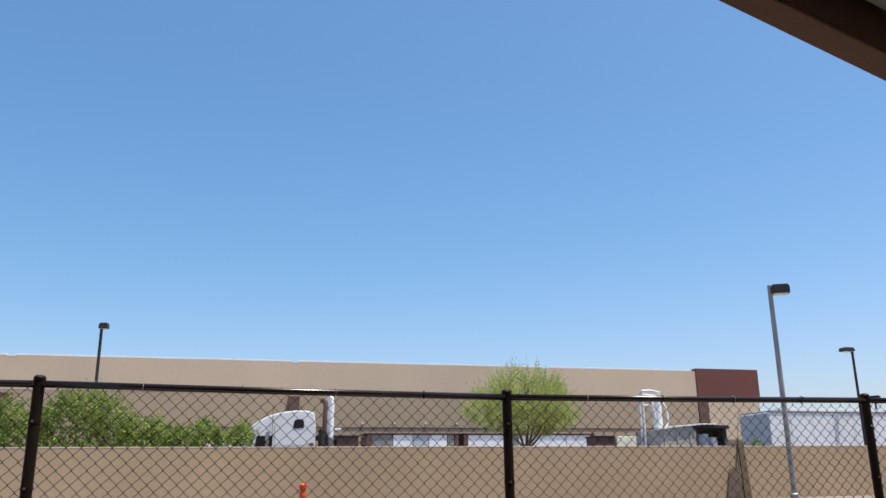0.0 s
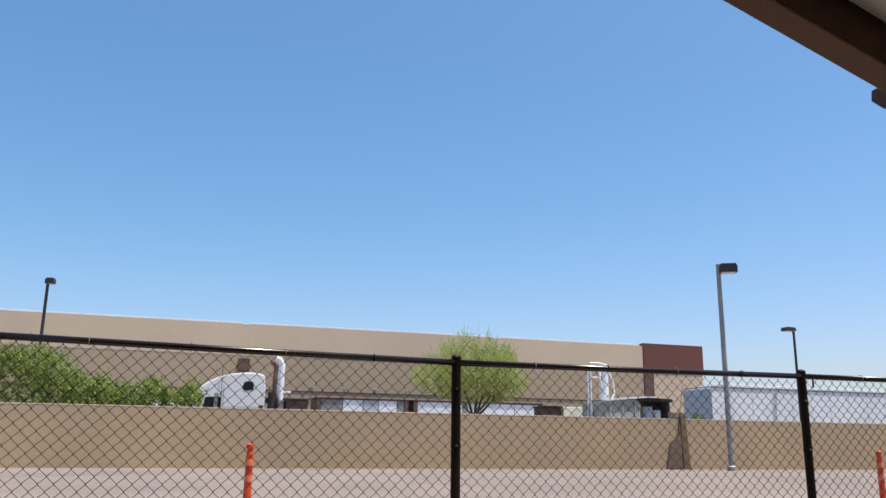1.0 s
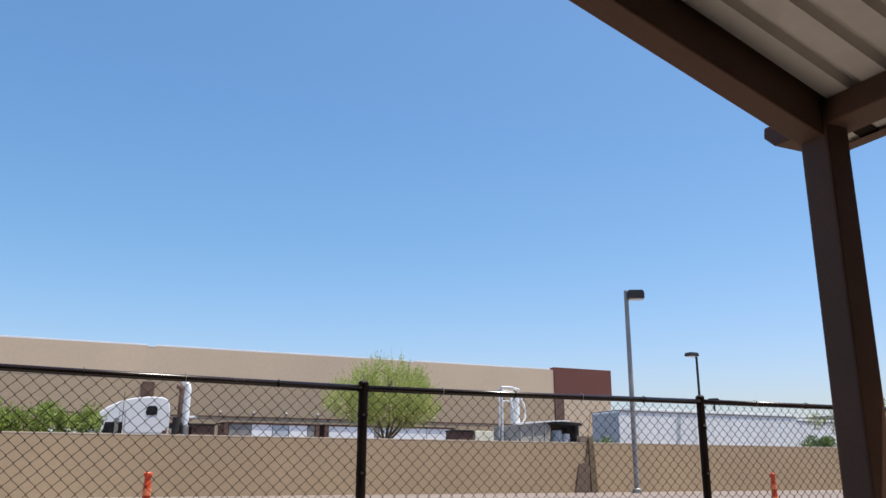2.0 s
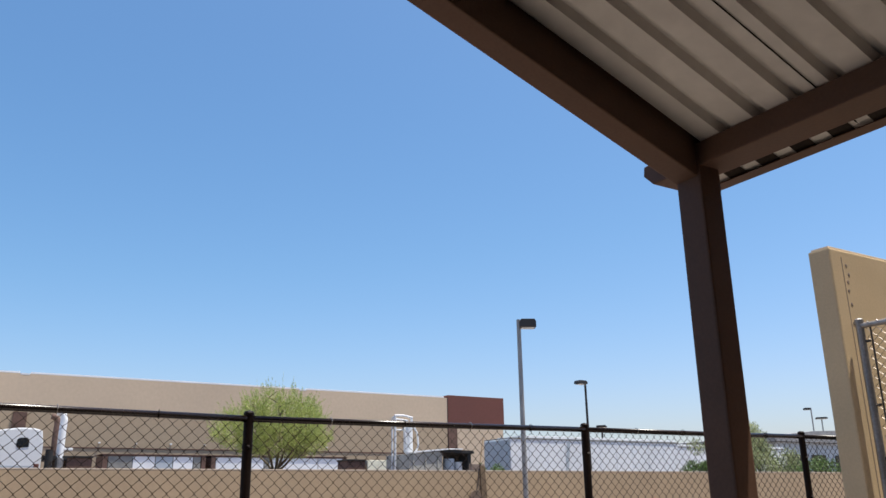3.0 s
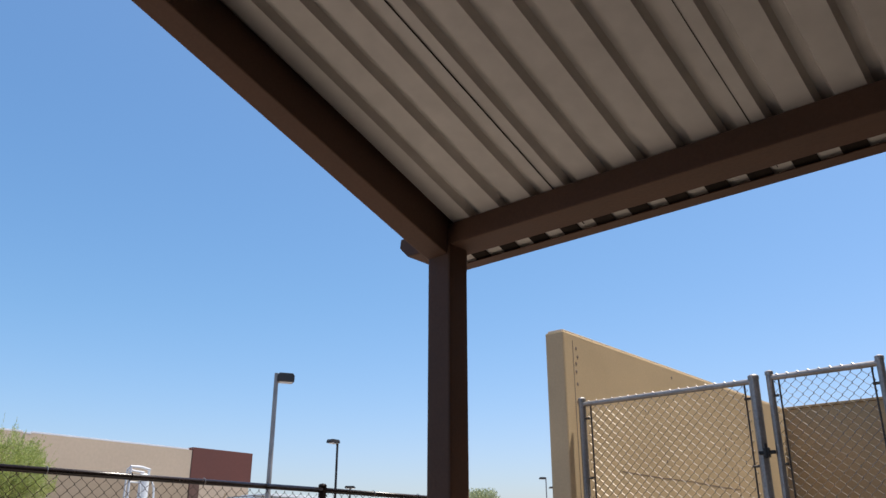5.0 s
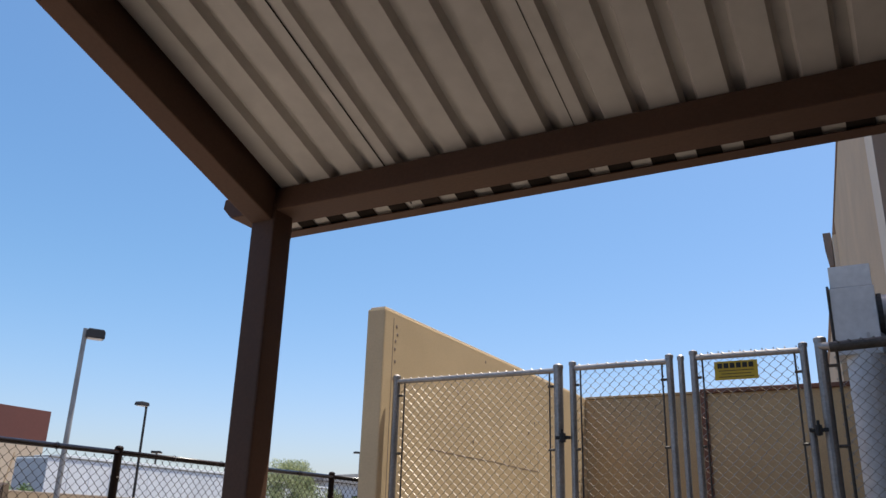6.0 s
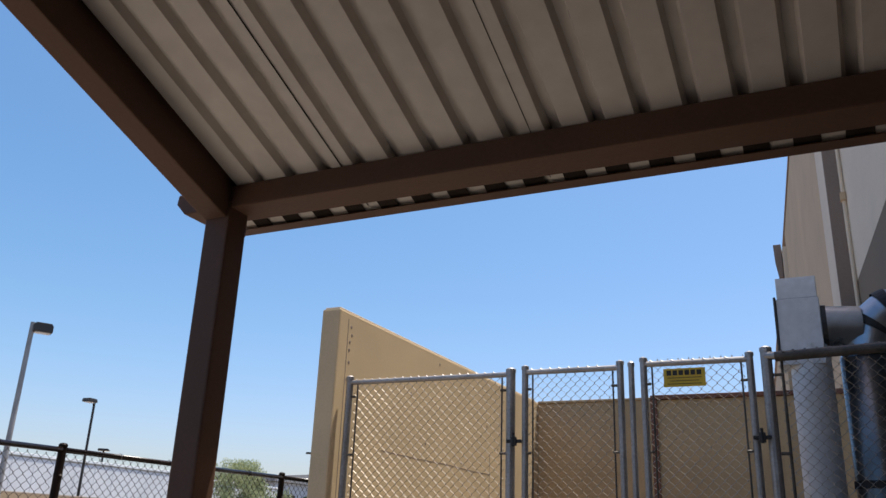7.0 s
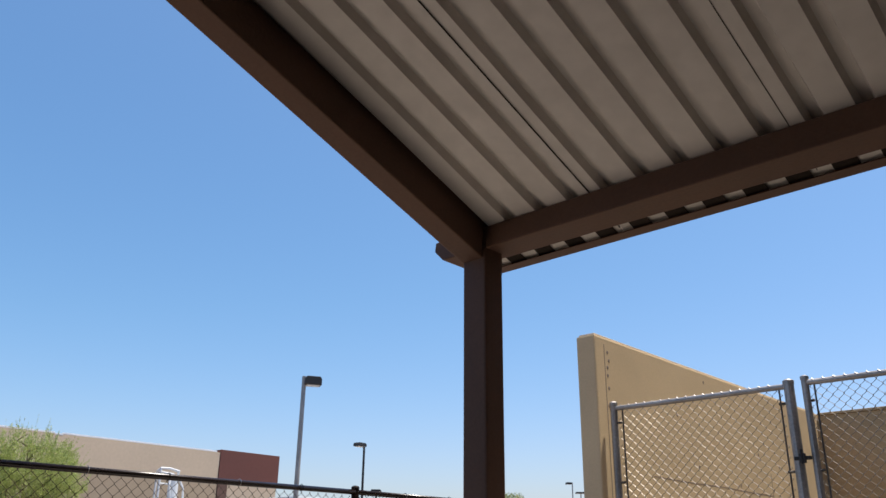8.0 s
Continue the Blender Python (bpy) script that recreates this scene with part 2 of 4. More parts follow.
def chain_link(name, width, lo, hi, material, parent, radius, mesh=0.0815, base=(0, 0), along="y", hook=0.385):
    """Woven wire: every wire is a wave with rounded hooks round its neighbours. base is the start corner in plan."""
    verts, faces = [], []
    half = mesh / 2
    count = int(width / half)
    steps = int((hi - lo) / half)
    ring = [(math.cos(a), math.sin(a)) for a in (0.5, 2.6, 4.7)]
    for w in range(count):
        start = len(verts)
        rows = 0
        for s in range(steps + 1):
            knuckle = (s + w) % 2
            side = 1 if knuckle else -1
            for dz, reach in ((-0.17, hook), (0.0, 0.52), (0.17, hook)):
                u = w * half + half * (0.5 + side * reach)
                depth = radius * 0.9 * side * (1.0 if dz == 0.0 else 0.5)
                z = lo + (s + dz) * half
                for c, d in ring:
                    a, b = u + radius * c, depth + radius * d
                    verts.append((base[0] + b, base[1] + a, z) if along == "y" else (base[0] + a, base[1] + b, z))
                rows += 1
        for s in range(rows - 1):
            for k in range(3):
                i, j = start + 3 * s + k, start + 3 * s + (k + 1) % 3
                faces.append((i, j, j + 3, i + 3))
    me = bpy.data.meshes.new(name)
    me.from_pydata(verts, [], faces)
    me.materials.append(M[material])
    ob = new(name, me)
    ob.parent = parent
    return tagged(ob, kind="stuff")


# ---- ground ----
def ground_sheet():
    bm = bmesh.new()
    xs = [-3000, -400, -120, -60, -30, -14, -10.0, -7.0, -5.6, -5.3, 0, 3, 8, 300, 3000]
    ys = [-3000, -300, -40, -15, 0, 15, 40, 120, 400, 3000]
    grid = [[bm.verts.new((x, y, 0.22 if x <= -10 else (0.0 if x >= -5.6 else 0.22 * (-5.6 - x) / 4.4))) for y in ys] for x in xs]
    for i in range(len(xs) - 1):
        for j in range(len(ys) - 1):
            bm.faces.new((grid[i][j], grid[i + 1][j], grid[i + 1][j + 1], grid[i][j + 1]))
    return tagged(link("ground", bm, "road"), "pinkish grey gravel ground sloping gently up to the yard wall", "ground", kind="structure")


ground_sheet()
# paving out of view, split to steer bounce light onto deck and beams
tagged(link("pavement", box((-3.5, -14, -0.1), (3.0, 2.2, 0.015), 0.005), "concrete"),
       "unseen dark paving under the canopy, toned to bounce little light", "pavement", kind="structure")
tagged(link("pavement_apron", box((-5.45, -14, -0.1), (-3.51, 4.0, 0.012), 0.005), "apron"),
       "unseen pale strip beside the canopy, added to bounce light up", "pavement", kind="structure")
tagged(link("pavement_eave", box((-3.505, 2.205, -0.1), (-0.3, 4.0, 0.012), 0.005), "apron"),
       "unseen pale strip along the canopy eave, added to bounce light up", "pavement", kind="structure")
# unseen as well, kept dull to limit bounce onto walls and deck
tagged(link("pavement_gates", box((-5.45, 4.01, -0.1), (1.4, 12.1, 0.012), 0.005), "slab"),
       "unseen slab under the gates and enclosure, toned to bounce little light", "pavement", kind="structure")
tagged(link("pavement_building", box((-0.295, 2.205, -0.1), (1.4, 4.0, 0.012), 0.005), "slab"),
       "unseen strip along the building wall, toned to bounce little light", "pavement", kind="structure")

YARD_X = -27.0
yard = tagged(link("wall_yard", box((YARD_X - 0.2, -60, 0.0), (YARD_X, 75, 2.02)), "yard_wall"),
              "long tan stucco perimeter wall along the truck yard", "wall", kind="structure")
part("coping", box((YARD_X - 0.205, -60, 2.023), (YARD_X + 0.004, 75, 2.065), 0.006), "wall_cap", yard)


# ---- canopy over the camera ----
PITCH = 0.365


RIDGE = -0.9


def deck_z(y):
    return 2.728 + PITCH * (2.96 - RIDGE - abs(y - RIDGE))


def canopy():
    c = thing("canopy", (0, 0, 0), "brown steel canopy with sloping ribbed metal roof deck", "canopy")
    col = part("column", box((-2.652, 2.955, 0.015), (-2.497, 3.10, 2.66), 0.012), "brown_paint", c)
    part("base_plate", box((-2.73, 2.88, 0.016), (-2.41, 3.20, 0.034), 0.004), "brown_paint", col)
    part("column", box((-2.65, -4.92, 0.015), (-2.49, -4.76, 2.60), 0.012), "brown_paint", c)
    # sloping side beam
    def zb(y):
        return 2.556 + 0.349 * (2.93 - y)
    part("side_beam", prism([(3.125, zb(3.125)), (3.125, zb(3.125) + 0.23), (RIDGE, zb(RIDGE) + 0.23), (-4.925, zb(3.125) + 0.23), (-4.925, zb(3.125)), (RIDGE, zb(RIDGE))], "x", -2.66, -2.515, 0.01), "brown_paint", c)
    # eave beam, running past the side beam
    part("eave_beam", prism([(-2.868, 2.722), (-2.876, 2.668), (-2.814, 2.605), (-2.66, 2.602), (1.29, 2.585), (1.29, 2.722)], "y", 2.962, 3.160, 0.008), "brown_paint", c)
    part("ridge_beam", box((-2.48, RIDGE - 0.08, deck_z(RIDGE) - 0.30), (1.66, RIDGE + 0.08, deck_z(RIDGE) - 0.04), 0.008), "brown_paint", c)
    part("eave_beam", box((-2.86, -4.918, 2.60), (1.95, -4.762, 2.722), 0.008), "brown_paint", c)
    # eave trim
    part("eave_trim", prism([(3.255, 2.599), (3.338, 2.599), (3.338, 2.72), (3.33, 2.72), (3.33, 2.604), (3.255, 2.604)], "x", -2.70, 1.28), "brown_paint", c)
    part("rake_trim", prism([(3.25, deck_z(3.25) - 0.01), (3.25, deck_z(3.25) + 0.06), (RIDGE, deck_z(RIDGE) + 0.06), (-5.05, deck_z(-5.05) + 0.06), (-5.05, deck_z(-5.05) - 0.01), (RIDGE, deck_z(RIDGE) - 0.01)], "x", -2.70, -2.66), "brown_paint", c)
    # ribbed deck sheets, each lapping over the next
    step, edge = 0.1955, -2.363
    for k in range(3):
        x0 = -2.655 if k == 0 else edge - 0.067 + step * (3 + 5 * (k - 1))
        x1 = edge - 0.067 + step * (3 + 5 * k)
        x1 = x1 if k < 2 else 1.62
        prof = []
        n0 = int((x0 - edge) / step) - 2
        for j in range(n0, n0 + 30):
            r = edge + j * step
            # flat pan up to r, then the raised rib
            for dx, h in ((-0.123, 0.0), (-0.004, 0.0), (0.012, 0.045), (0.056, 0.045)):
                prof.append((r + dx, h))
        pts = [(x, h) for x, h in prof if x0 < x < x1]
        def level(x):
            for (a, ha), (b, hb) in zip(prof, prof[1:]):
                if a <= x <= b:
                    return ha + (hb - ha) * (x - a) / (b - a)
            return 0.0
        pts = [(x0, level(x0))] + pts + [(x1, level(x1))]
        bm = bmesh.new()
        lift = 0.004 * (k % 2)
        stations = (3.31, 2.0, 0.5, RIDGE, -3.0, -5.05)
        under = [[bm.verts.new((x, y, deck_z(y) + h + lift)) for x, h in pts] for y in stations]
        over = [[bm.verts.new((x, y, deck_z(y) + h + lift + 0.0025)) for x, h in pts] for y in stations]
        last = len(pts) - 1
        for a, b, c2, d2 in zip(under, under[1:], over, over[1:]):
            for i in range(last):
                bm.faces.new((a[i], a[i + 1], b[i + 1], b[i]))
                bm.faces.new((c2[i], d2[i], d2[i + 1], c2[i + 1]))
            bm.faces.new((a[0], b[0], d2[0], c2[0]))
            bm.faces.new((a[last], c2[last], d2[last], b[last]))
        for a, c2 in ((under[0], over[0]), (under[-1], over[-1])):
            for i in range(last):
                bm.faces.new((a[i], c2[i], c2[i + 1], a[i + 1]))
        bmesh.ops.recalc_face_normals(bm, faces=bm.faces)
        part("deck_sheet", bm, "deck", c)
        if x1 < 1.6:
            part("lap_seam", prism([(3.24, deck_z(3.24) - 0.003), (3.24, deck_z(3.24) + 0.004), (RIDGE, deck_z(RIDGE) + 0.004), (RIDGE, deck_z(RIDGE) - 0.003)], "x", x1 - 0.0013, x1 + 0.0013), "foam", c)
    # dark foam closures under the ribs at the eave, behind the trim
    for j in range(-1, 19):
        r = edge + j * step
        y0, y1 = 3.19, 3.27
        bm = bmesh.new()
        rows = []
        for y in (y0, y1):
            z = deck_z(y)
            rows.append([bm.verts.new((r + a, y, z + h)) for a, h in ((-0.004, -0.0055), (0.102, -0.0055), (0.088, -0.0012), (0.068, 0.028), (0.05, 0.042), (0.02, 0.042), (0.004, 0.02), (-0.004, -0.0012))])
        k = len(rows[0])
        for i in range(k):
            bm.faces.new((rows[0][i], rows[0][(i + 1) % k], rows[1][(i + 1) % k], rows[1][i]))
        bm.faces.new(rows[0][::-1])
        bm.faces.new(rows[1])
        bmesh.ops.recalc_face_normals(bm, faces=bm.faces)
        part("rib_closure", bm, "foam", c, "dark foam closure strip")
    return c


canopy()


# ---- black chain-link fence ----
FX = -5.12


def rail_top(y):
    """The rail climbs a little both ways from its low point."""
    return 1.562 + 0.0135 * min(3.0, max(0.0, 1.6 - y)) + 0.005 * min(7.0, max(0.0, y - 1.6))


def black_fence():
    f = thing("fence", (FX, 0, 0), "black vinyl chain-link fence with round posts and top rail", "fence")
    ys = [-1.175 + 2.796 * k for k in range(-4, 9)]
    for y in ys:
        top = rail_top(y)
        p = part("post", tube([(0, y, 0), (0, y, top + 0.012)], 0.031, 14), "fence_black", f, smooth=False)
        part("post_cap", tube([(0, y, top + 0.003), (0, y, top + 0.017), (0, y, top + 0.027), (0, y, top + 0.032)], [0.0335, 0.0335, 0.026, 0.008], 14), "fence_black", p)
        for z in (0.25, 0.62, 1.0, 1.36):
            part("tension_band", tube([(0, y, z), (0, y, z + 0.022)], 0.0335, 14), "fence_black", p)
            part("band_bolt", tube([(0.03, y - 0.006, z + 0.011), (0.046, y - 0.006, z + 0.011)], 0.007, 6), "tie", p)
    for a, b in zip(ys, ys[1:]):
        za, zb = rail_top(a) - 0.021, rail_top(b) - 0.021
        part("top_rail", tube([(0.012, a + 0.02, za), (0.012, (a + b) / 2, (za + zb) / 2 - 0.003), (0.012, b - 0.02, zb)], 0.021, 14), "fence_rail", f, smooth=True)
        part("bottom_wire", tube([(-0.03, a, 0.07), (-0.03, b, 0.07)], 0.003, 5), "fence_black", f)
        net = chain_link("mesh_panel", b - a, 0.05, min(za, zb) + 0.016, "fence_mesh", f, 0.0031, base=(-0.036, 0.0))
        net.matrix_basis = Matrix(((1, 0, 0, 0), (0, 1, 0, a), (0, (zb - za) / (b - a), 1, max(0.0, za - zb)), (0, 0, 0, 1)))
        for k in range(1, 5):
            y = a + (b - a) * k / 5
            z = za + (zb - za) * k / 5
            part("tie_wire", tube([(0.012 + 0.026 * math.cos(w), y, z + 0.026 * math.sin(w)) for w in [i * 2 * math.pi / 8 for i in range(9)]], 0.0026, 5), "tie" if k % 2 else "fence_black", f)
    return f


black_fence()


# ---- block enclosure and gates ----
wl = tagged(link("wall_enclosure_side", box((-4.205, 6.36, 0.0), (-4.0, 12.4, 3.09), 0.018), "tan_block"),
            "tall tan painted block wall beside the gates", "wall", kind="structure")
part("control_joint", box((-3.9999, 6.518, 0.05), (-3.9985, 6.528, 3.02)), "tilt_dark", wl, "thin vertical crack line")
part("control_joint", prism([(7.3, 1.840), (8.1, 1.834), (8.9, 1.843), (9.6, 1.829), (10.2, 1.833), (10.2, 1.841), (9.6, 1.838), (8.9, 1.850), (8.1, 1.842), (7.3, 1.847)], "x", -3.9999, -3.9985), "tilt_dark", wl)
part("control_joint", box((-3.9999, 10.2, 1.2), (-3.9985, 10.21, 2.1)), "tilt_dark", wl)
# added pale strip: the bright sunlit edge of the wall top as colour
part("coping", box((-4.185, 6.38, 3.0905), (-4.016, 12.1, 3.108), 0.004), "tilt_white", wl, "thin pale strip drawing the sunlit top edge of the wall")
for y, z in ((6.58, 2.95), (6.565, 2.72), (6.575, 2.6), (6.56, 2.43), (9.9, 2.3), (10.1, 2.45), (10.5, 2.2), (6.60, 2.87), (6.57, 2.8), (8.6, 2.98), (7.9, 2.52), (8.3, 2.02), (9.3, 1.9)):
    part("wall_chip", tube([(-4.001, y, z), (-3.997, y, z)], [0.02, 0.014], 7), "tilt_dark", wl)
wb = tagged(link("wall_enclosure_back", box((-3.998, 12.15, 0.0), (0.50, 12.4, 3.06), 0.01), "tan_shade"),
            "tan block wall at the back of the enclosure, coloured as in shade", "wall", kind="structure")
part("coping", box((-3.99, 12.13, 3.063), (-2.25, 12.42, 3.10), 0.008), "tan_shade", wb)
part("coping", box((-2.245, 12.10, 3.063), (0.50, 12.42, 3.125), 0.012), "red_cap", wb, "red brown metal coping")
part("trim_post", box((-2.245, 12.10, 0.0), (-2.15, 12.148, 3.06), 0.012), "red_cap", wb, "red brown vertical trim")

GY = 6.5


def bar(parent, name, a, b, r, mat="galv", sides=12):
    return part(name, tube([a, b], r, sides), mat, parent)


def gate_post(x, top, r=0.036, label="round galvanised steel gate post with a domed cap"):
    p = thing("gate_post", (x, GY, 0.0), label, "post", "gate posts")
    bar(p, "pipe", (0, 0, 0), (0, 0, top - 0.03), r)
    part("cap", tube([(0, 0, top - 0.04), (0, 0, top - 0.012), (0, 0, top - 0.002), (0, 0, top + 0.004)], [r + 0.004, r + 0.004, r * 0.75, 0.008], 12), "galv", p)
    return p


def gate_leaf(x0, x1, top, label, name="chain_link_gate", latch=None, hinge=0, category="gate"):
    g = thing(name, (0, GY, 0), label, category, "gates")
    r = 0.023
    if category == "gate":
        for x in (x0, x1):
            st = bar(g, "stile", (x, 0, 0.08), (x, 0, top), 0.028)
            part("stile_cap", tube([(x, 0, top - 0.02), (x, 0, top + 0.006), (x, 0, top + 0.016)], [0.033, 0.033, 0.012], 10), "galv", st)
    bar(g, "top_rail", (x0, 0, top - 0.045), (x1, 0, top - 0.045), r)
    bar(g, "bottom_rail", (x0, 0, 0.12), (x1, 0, 0.12), r)
    for x, s in ((x0 + 0.065, -1), (x1 - 0.065, 1)):
        # bars and bands get a dark tone for their shaded side
        bar(g, "tension_bar", (x, 0.01, 0.1), (x, 0.01, top - 0.06), 0.008, "shaded_rail", 6)
        for z in (0.4, 0.85, 1.3, 1.72, 2.25):
            bar(g, "tension_band", (x - 0.01, 0.0, z), (x + s * 0.075, 0.0, z), 0.011, "shaded_rail", 6)
    chain_link("mesh_panel", x1 - x0 - 0.06, 0.08, top - 0.01, "galv_wire", g, 0.0037, base=(x0 + 0.03, 0.012), along="x", hook=0.415)
    # knuckled wire ends curling over the rail
    n = int((x1 - x0 - 0.1) / 0.0815)
    bm = bmesh.new()
    for i in range(n):
        x = x0 + 0.06 + i * 0.0815
        tube([(x - 0.02, 0.010, top - 0.05), (x, -0.012, top - 0.018), (x + 0.016, -0.02, top - 0.034)], 0.0046, 5, bm)
    tagged(part("wire_ends", bm, "galv", g), kind="stuff")
    if latch is not None:
        l = part("latch", box((latch - 0.065, -0.05, 1.80), (latch + 0.065, -0.02, 1.828), 0.006), "black", g, "black fork latch")
        part("latch_fork", tube([(latch, -0.055, 1.77), (latch, -0.058, 1.80), (latch, -0.055, 1.88)], 0.011, 8), "black", l)
        part("latch_body", box((latch - 0.024, -0.06, 1.775), (latch + 0.024, -0.025, 1.85), 0.008), "dark_bronze", l)
    return g


gate_post(-3.92, 2.45, 0.034)
gate_leaf(-3.90, -2.315, 2.43, "fixed galvanised chain-link fence length beside the block wall", "wire_fence", category="fence")
gate_post(-2.295, 2.44, 0.04)
gate_leaf(-2.165, -1.345, 2.44, "closed galvanised chain-link gate with black latch", latch=-2.25)
gate_post(-1.255, 2.44, 0.024)
gate_leaf(-1.155, -0.345, 2.455, "closed galvanised chain-link gate carrying a yellow sign", latch=-0.30)
gate_post(-0.225, 2.50, 0.042)
side = thing("wire_fence", (0, GY, 0), "galvanised chain-link panel in front of the ducts", "fence", "gates")
part("top_rail", tube([(-0.16, -0.06, 2.405), (1.02, -0.10, 2.44)], 0.038, 14), "shaded_rail", side, "dark rail, coloured as its shaded side")
part("rail_cup", tube([(-0.23, -0.02, 2.425), (-0.13, -0.05, 2.412)], 0.03, 12), "galv", side)
bar(side, "tension_bar", (-0.12, 0.01, 0.1), (-0.12, 0.01, 2.42), 0.011, "shaded_rail", 8)
for z in (0.5, 1.1, 1.7, 2.28):
    bar(side, "tension_band", (-0.225, 0, z), (-0.11, 0, z), 0.012, "shaded_rail", 6)
chain_link("mesh_panel", 1.16, 0.06, 2.40, "galv_wire", side, 0.0037, base=(-0.14, 0.012), along="x", hook=0.415)
knots = bmesh.new()
for k in range(14):
    x = -0.11 + 0.0815 * k
    tube([(x - 0.016, -0.02, 2.435 + 0.03 * x), (x, -0.065, 2.452 + 0.03 * x), (x + 0.014, -0.1, 2.43 + 0.03 * x)], 0.007, 5, knots)
tagged(part("wire_ends", knots, "shaded_rail", side), kind="stuff")

sg = thing("sign", (-0.995, GY - 0.022, 2.215), "small yellow metal sign with black print wired to the gate", "sign")
part("plate", box((0, -0.004, 0), (0.32, 0.0, 0.145), 0.0015), "yellow", sg)
for k in range(6):
    part("heading_bar", box((0.025 + 0.046 * k, -0.0055, 0.09), (0.061 + 0.046 * k, -0.0045, 0.13)), "print", sg)
for z, a, b in ((0.068, 0.03, 0.29), (0.044, 0.05, 0.27), (0.02, 0.03, 0.29)):
    part("text_bar", box((a, -0.0055, z), (b, -0.0045, z + 0.005)), "print", sg)
for x in (0.012, 0.308):
    part("wire_tie", tube([(x, -0.006, 0.135), (x, 0.03, 0.137)], 0.003, 6), "galv", sg)


# ---- near building ----
FA = math.tan(radians(5.0))


def fx(y):
    return 1.6 - FA * y


def slab(y0, y1, z0, z1, out, thick=0.3):
    """A length of the facade, standing out from its plane."""
    return prism([(fx(y0) - out, y0), (fx(y1) - out, y1), (fx(y1) + thick, y1), (fx(y0) + thick, y0)], "z", z0, z1)


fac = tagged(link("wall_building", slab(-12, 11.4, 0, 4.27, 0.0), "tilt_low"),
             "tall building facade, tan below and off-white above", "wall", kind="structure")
part("upper_panel", slab(-12, 11.4, 4.273, 9.7, 0.0), "tilt_white", fac, "off-white upper wall panel")
part("far_panel", slab(12.35, 24.0, 0, 9.7, 0.06), "tilt_tan", fac)
part("pilaster", slab(11.45, 12.35, 0, 9.7, 0.17), "tilt_white", fac, "off-white projecting pilaster")
part("pilaster_return", prism([(fx(11.4) - 0.17, 11.402), (fx(11.4) + 0.0, 11.402), (fx(11.4), 11.447), (fx(11.45) - 0.17, 11.447)], "z", 0, 9.7), "tilt_dark", fac, "grey brown return of the pilaster")
part("pilaster", slab(24.0, 25.2, 0, 9.3, 0.16), "tilt_white", fac)
part("far_panel", slab(25.2, 60, 0, 9.3, 0.05), "tilt_tan", fac)
part("parapet_cap", slab(-12, 60, 9.705, 9.78, 0.09, 0.34), "tilt_dark", fac)
tagged(link("wall_building_end", box((1.9, -12.3, 0), (14, -12.0, 9.7)), "tilt_tan"), "plain tan end wall of the building", "wall", kind="structure")
tagged(link("roof_building", prism([(fx(-12) + 0.31, -12), (fx(60) + 0.31, 60), (14, 60), (14, -12)], "z", 9.1, 9.3), "tilt_dark"), "flat grey brown roof of the building", "roof", kind="structure")
tagged(link("wall_building_back", box((14.003, -12.3, 0), (14.3, 60.3, 9.7)), "tilt_tan"), "plain tan back wall of the building", "wall", kind="structure")
tagged(link("wall_building_far", box((fx(60) + 0.31, 60.003, 0), (14, 60.3, 9.7)), "tilt_tan"), "plain tan far wall of the building", "wall", kind="structure")
# added out of view: keeps light off the inner beam faces and deck
tagged(link("light_block_canopy_end", box((-2.75, -5.32, 0.0), (2.02, -5.07, 4.6)), "rust"), "plain dark brown wall, unseen, added to block light at the canopy end", "wall", kind="structure")
cnd = thing("conduit", (0, 0, 0), "thin cream electrical conduit running up the facade", "conduit")
part("pipe", tube([(fx(10.95) - 0.03, 10.95, 0.2), (fx(10.95) - 0.03, 10.95, 9.2)], 0.025, 8), "tilt_white", cnd)
part("junction_box", box((fx(10.95) - 0.07, 10.89, 5.35), (fx(10.95) - 0.002, 11.0, 5.46), 0.008), "tilt_tan", cnd)
hd = thing("rain_head", (fx(24.6) - 0.16, 24.6, 8.5), "brown metal rainwater head and downspout on the facade", "downspout")
part("hopper", prism([(-0.21, 1.0), (0.0, 1.0), (0.0, 0.0), (-0.13, 0.0), (-0.19, 0.45)], "y", -0.25, 0.25, 0.01), "tilt_dark", hd)
part("spout", box((-0.17, -0.1, -8.5), (-0.03, 0.1, -0.003), 0.008), "taupe", hd)


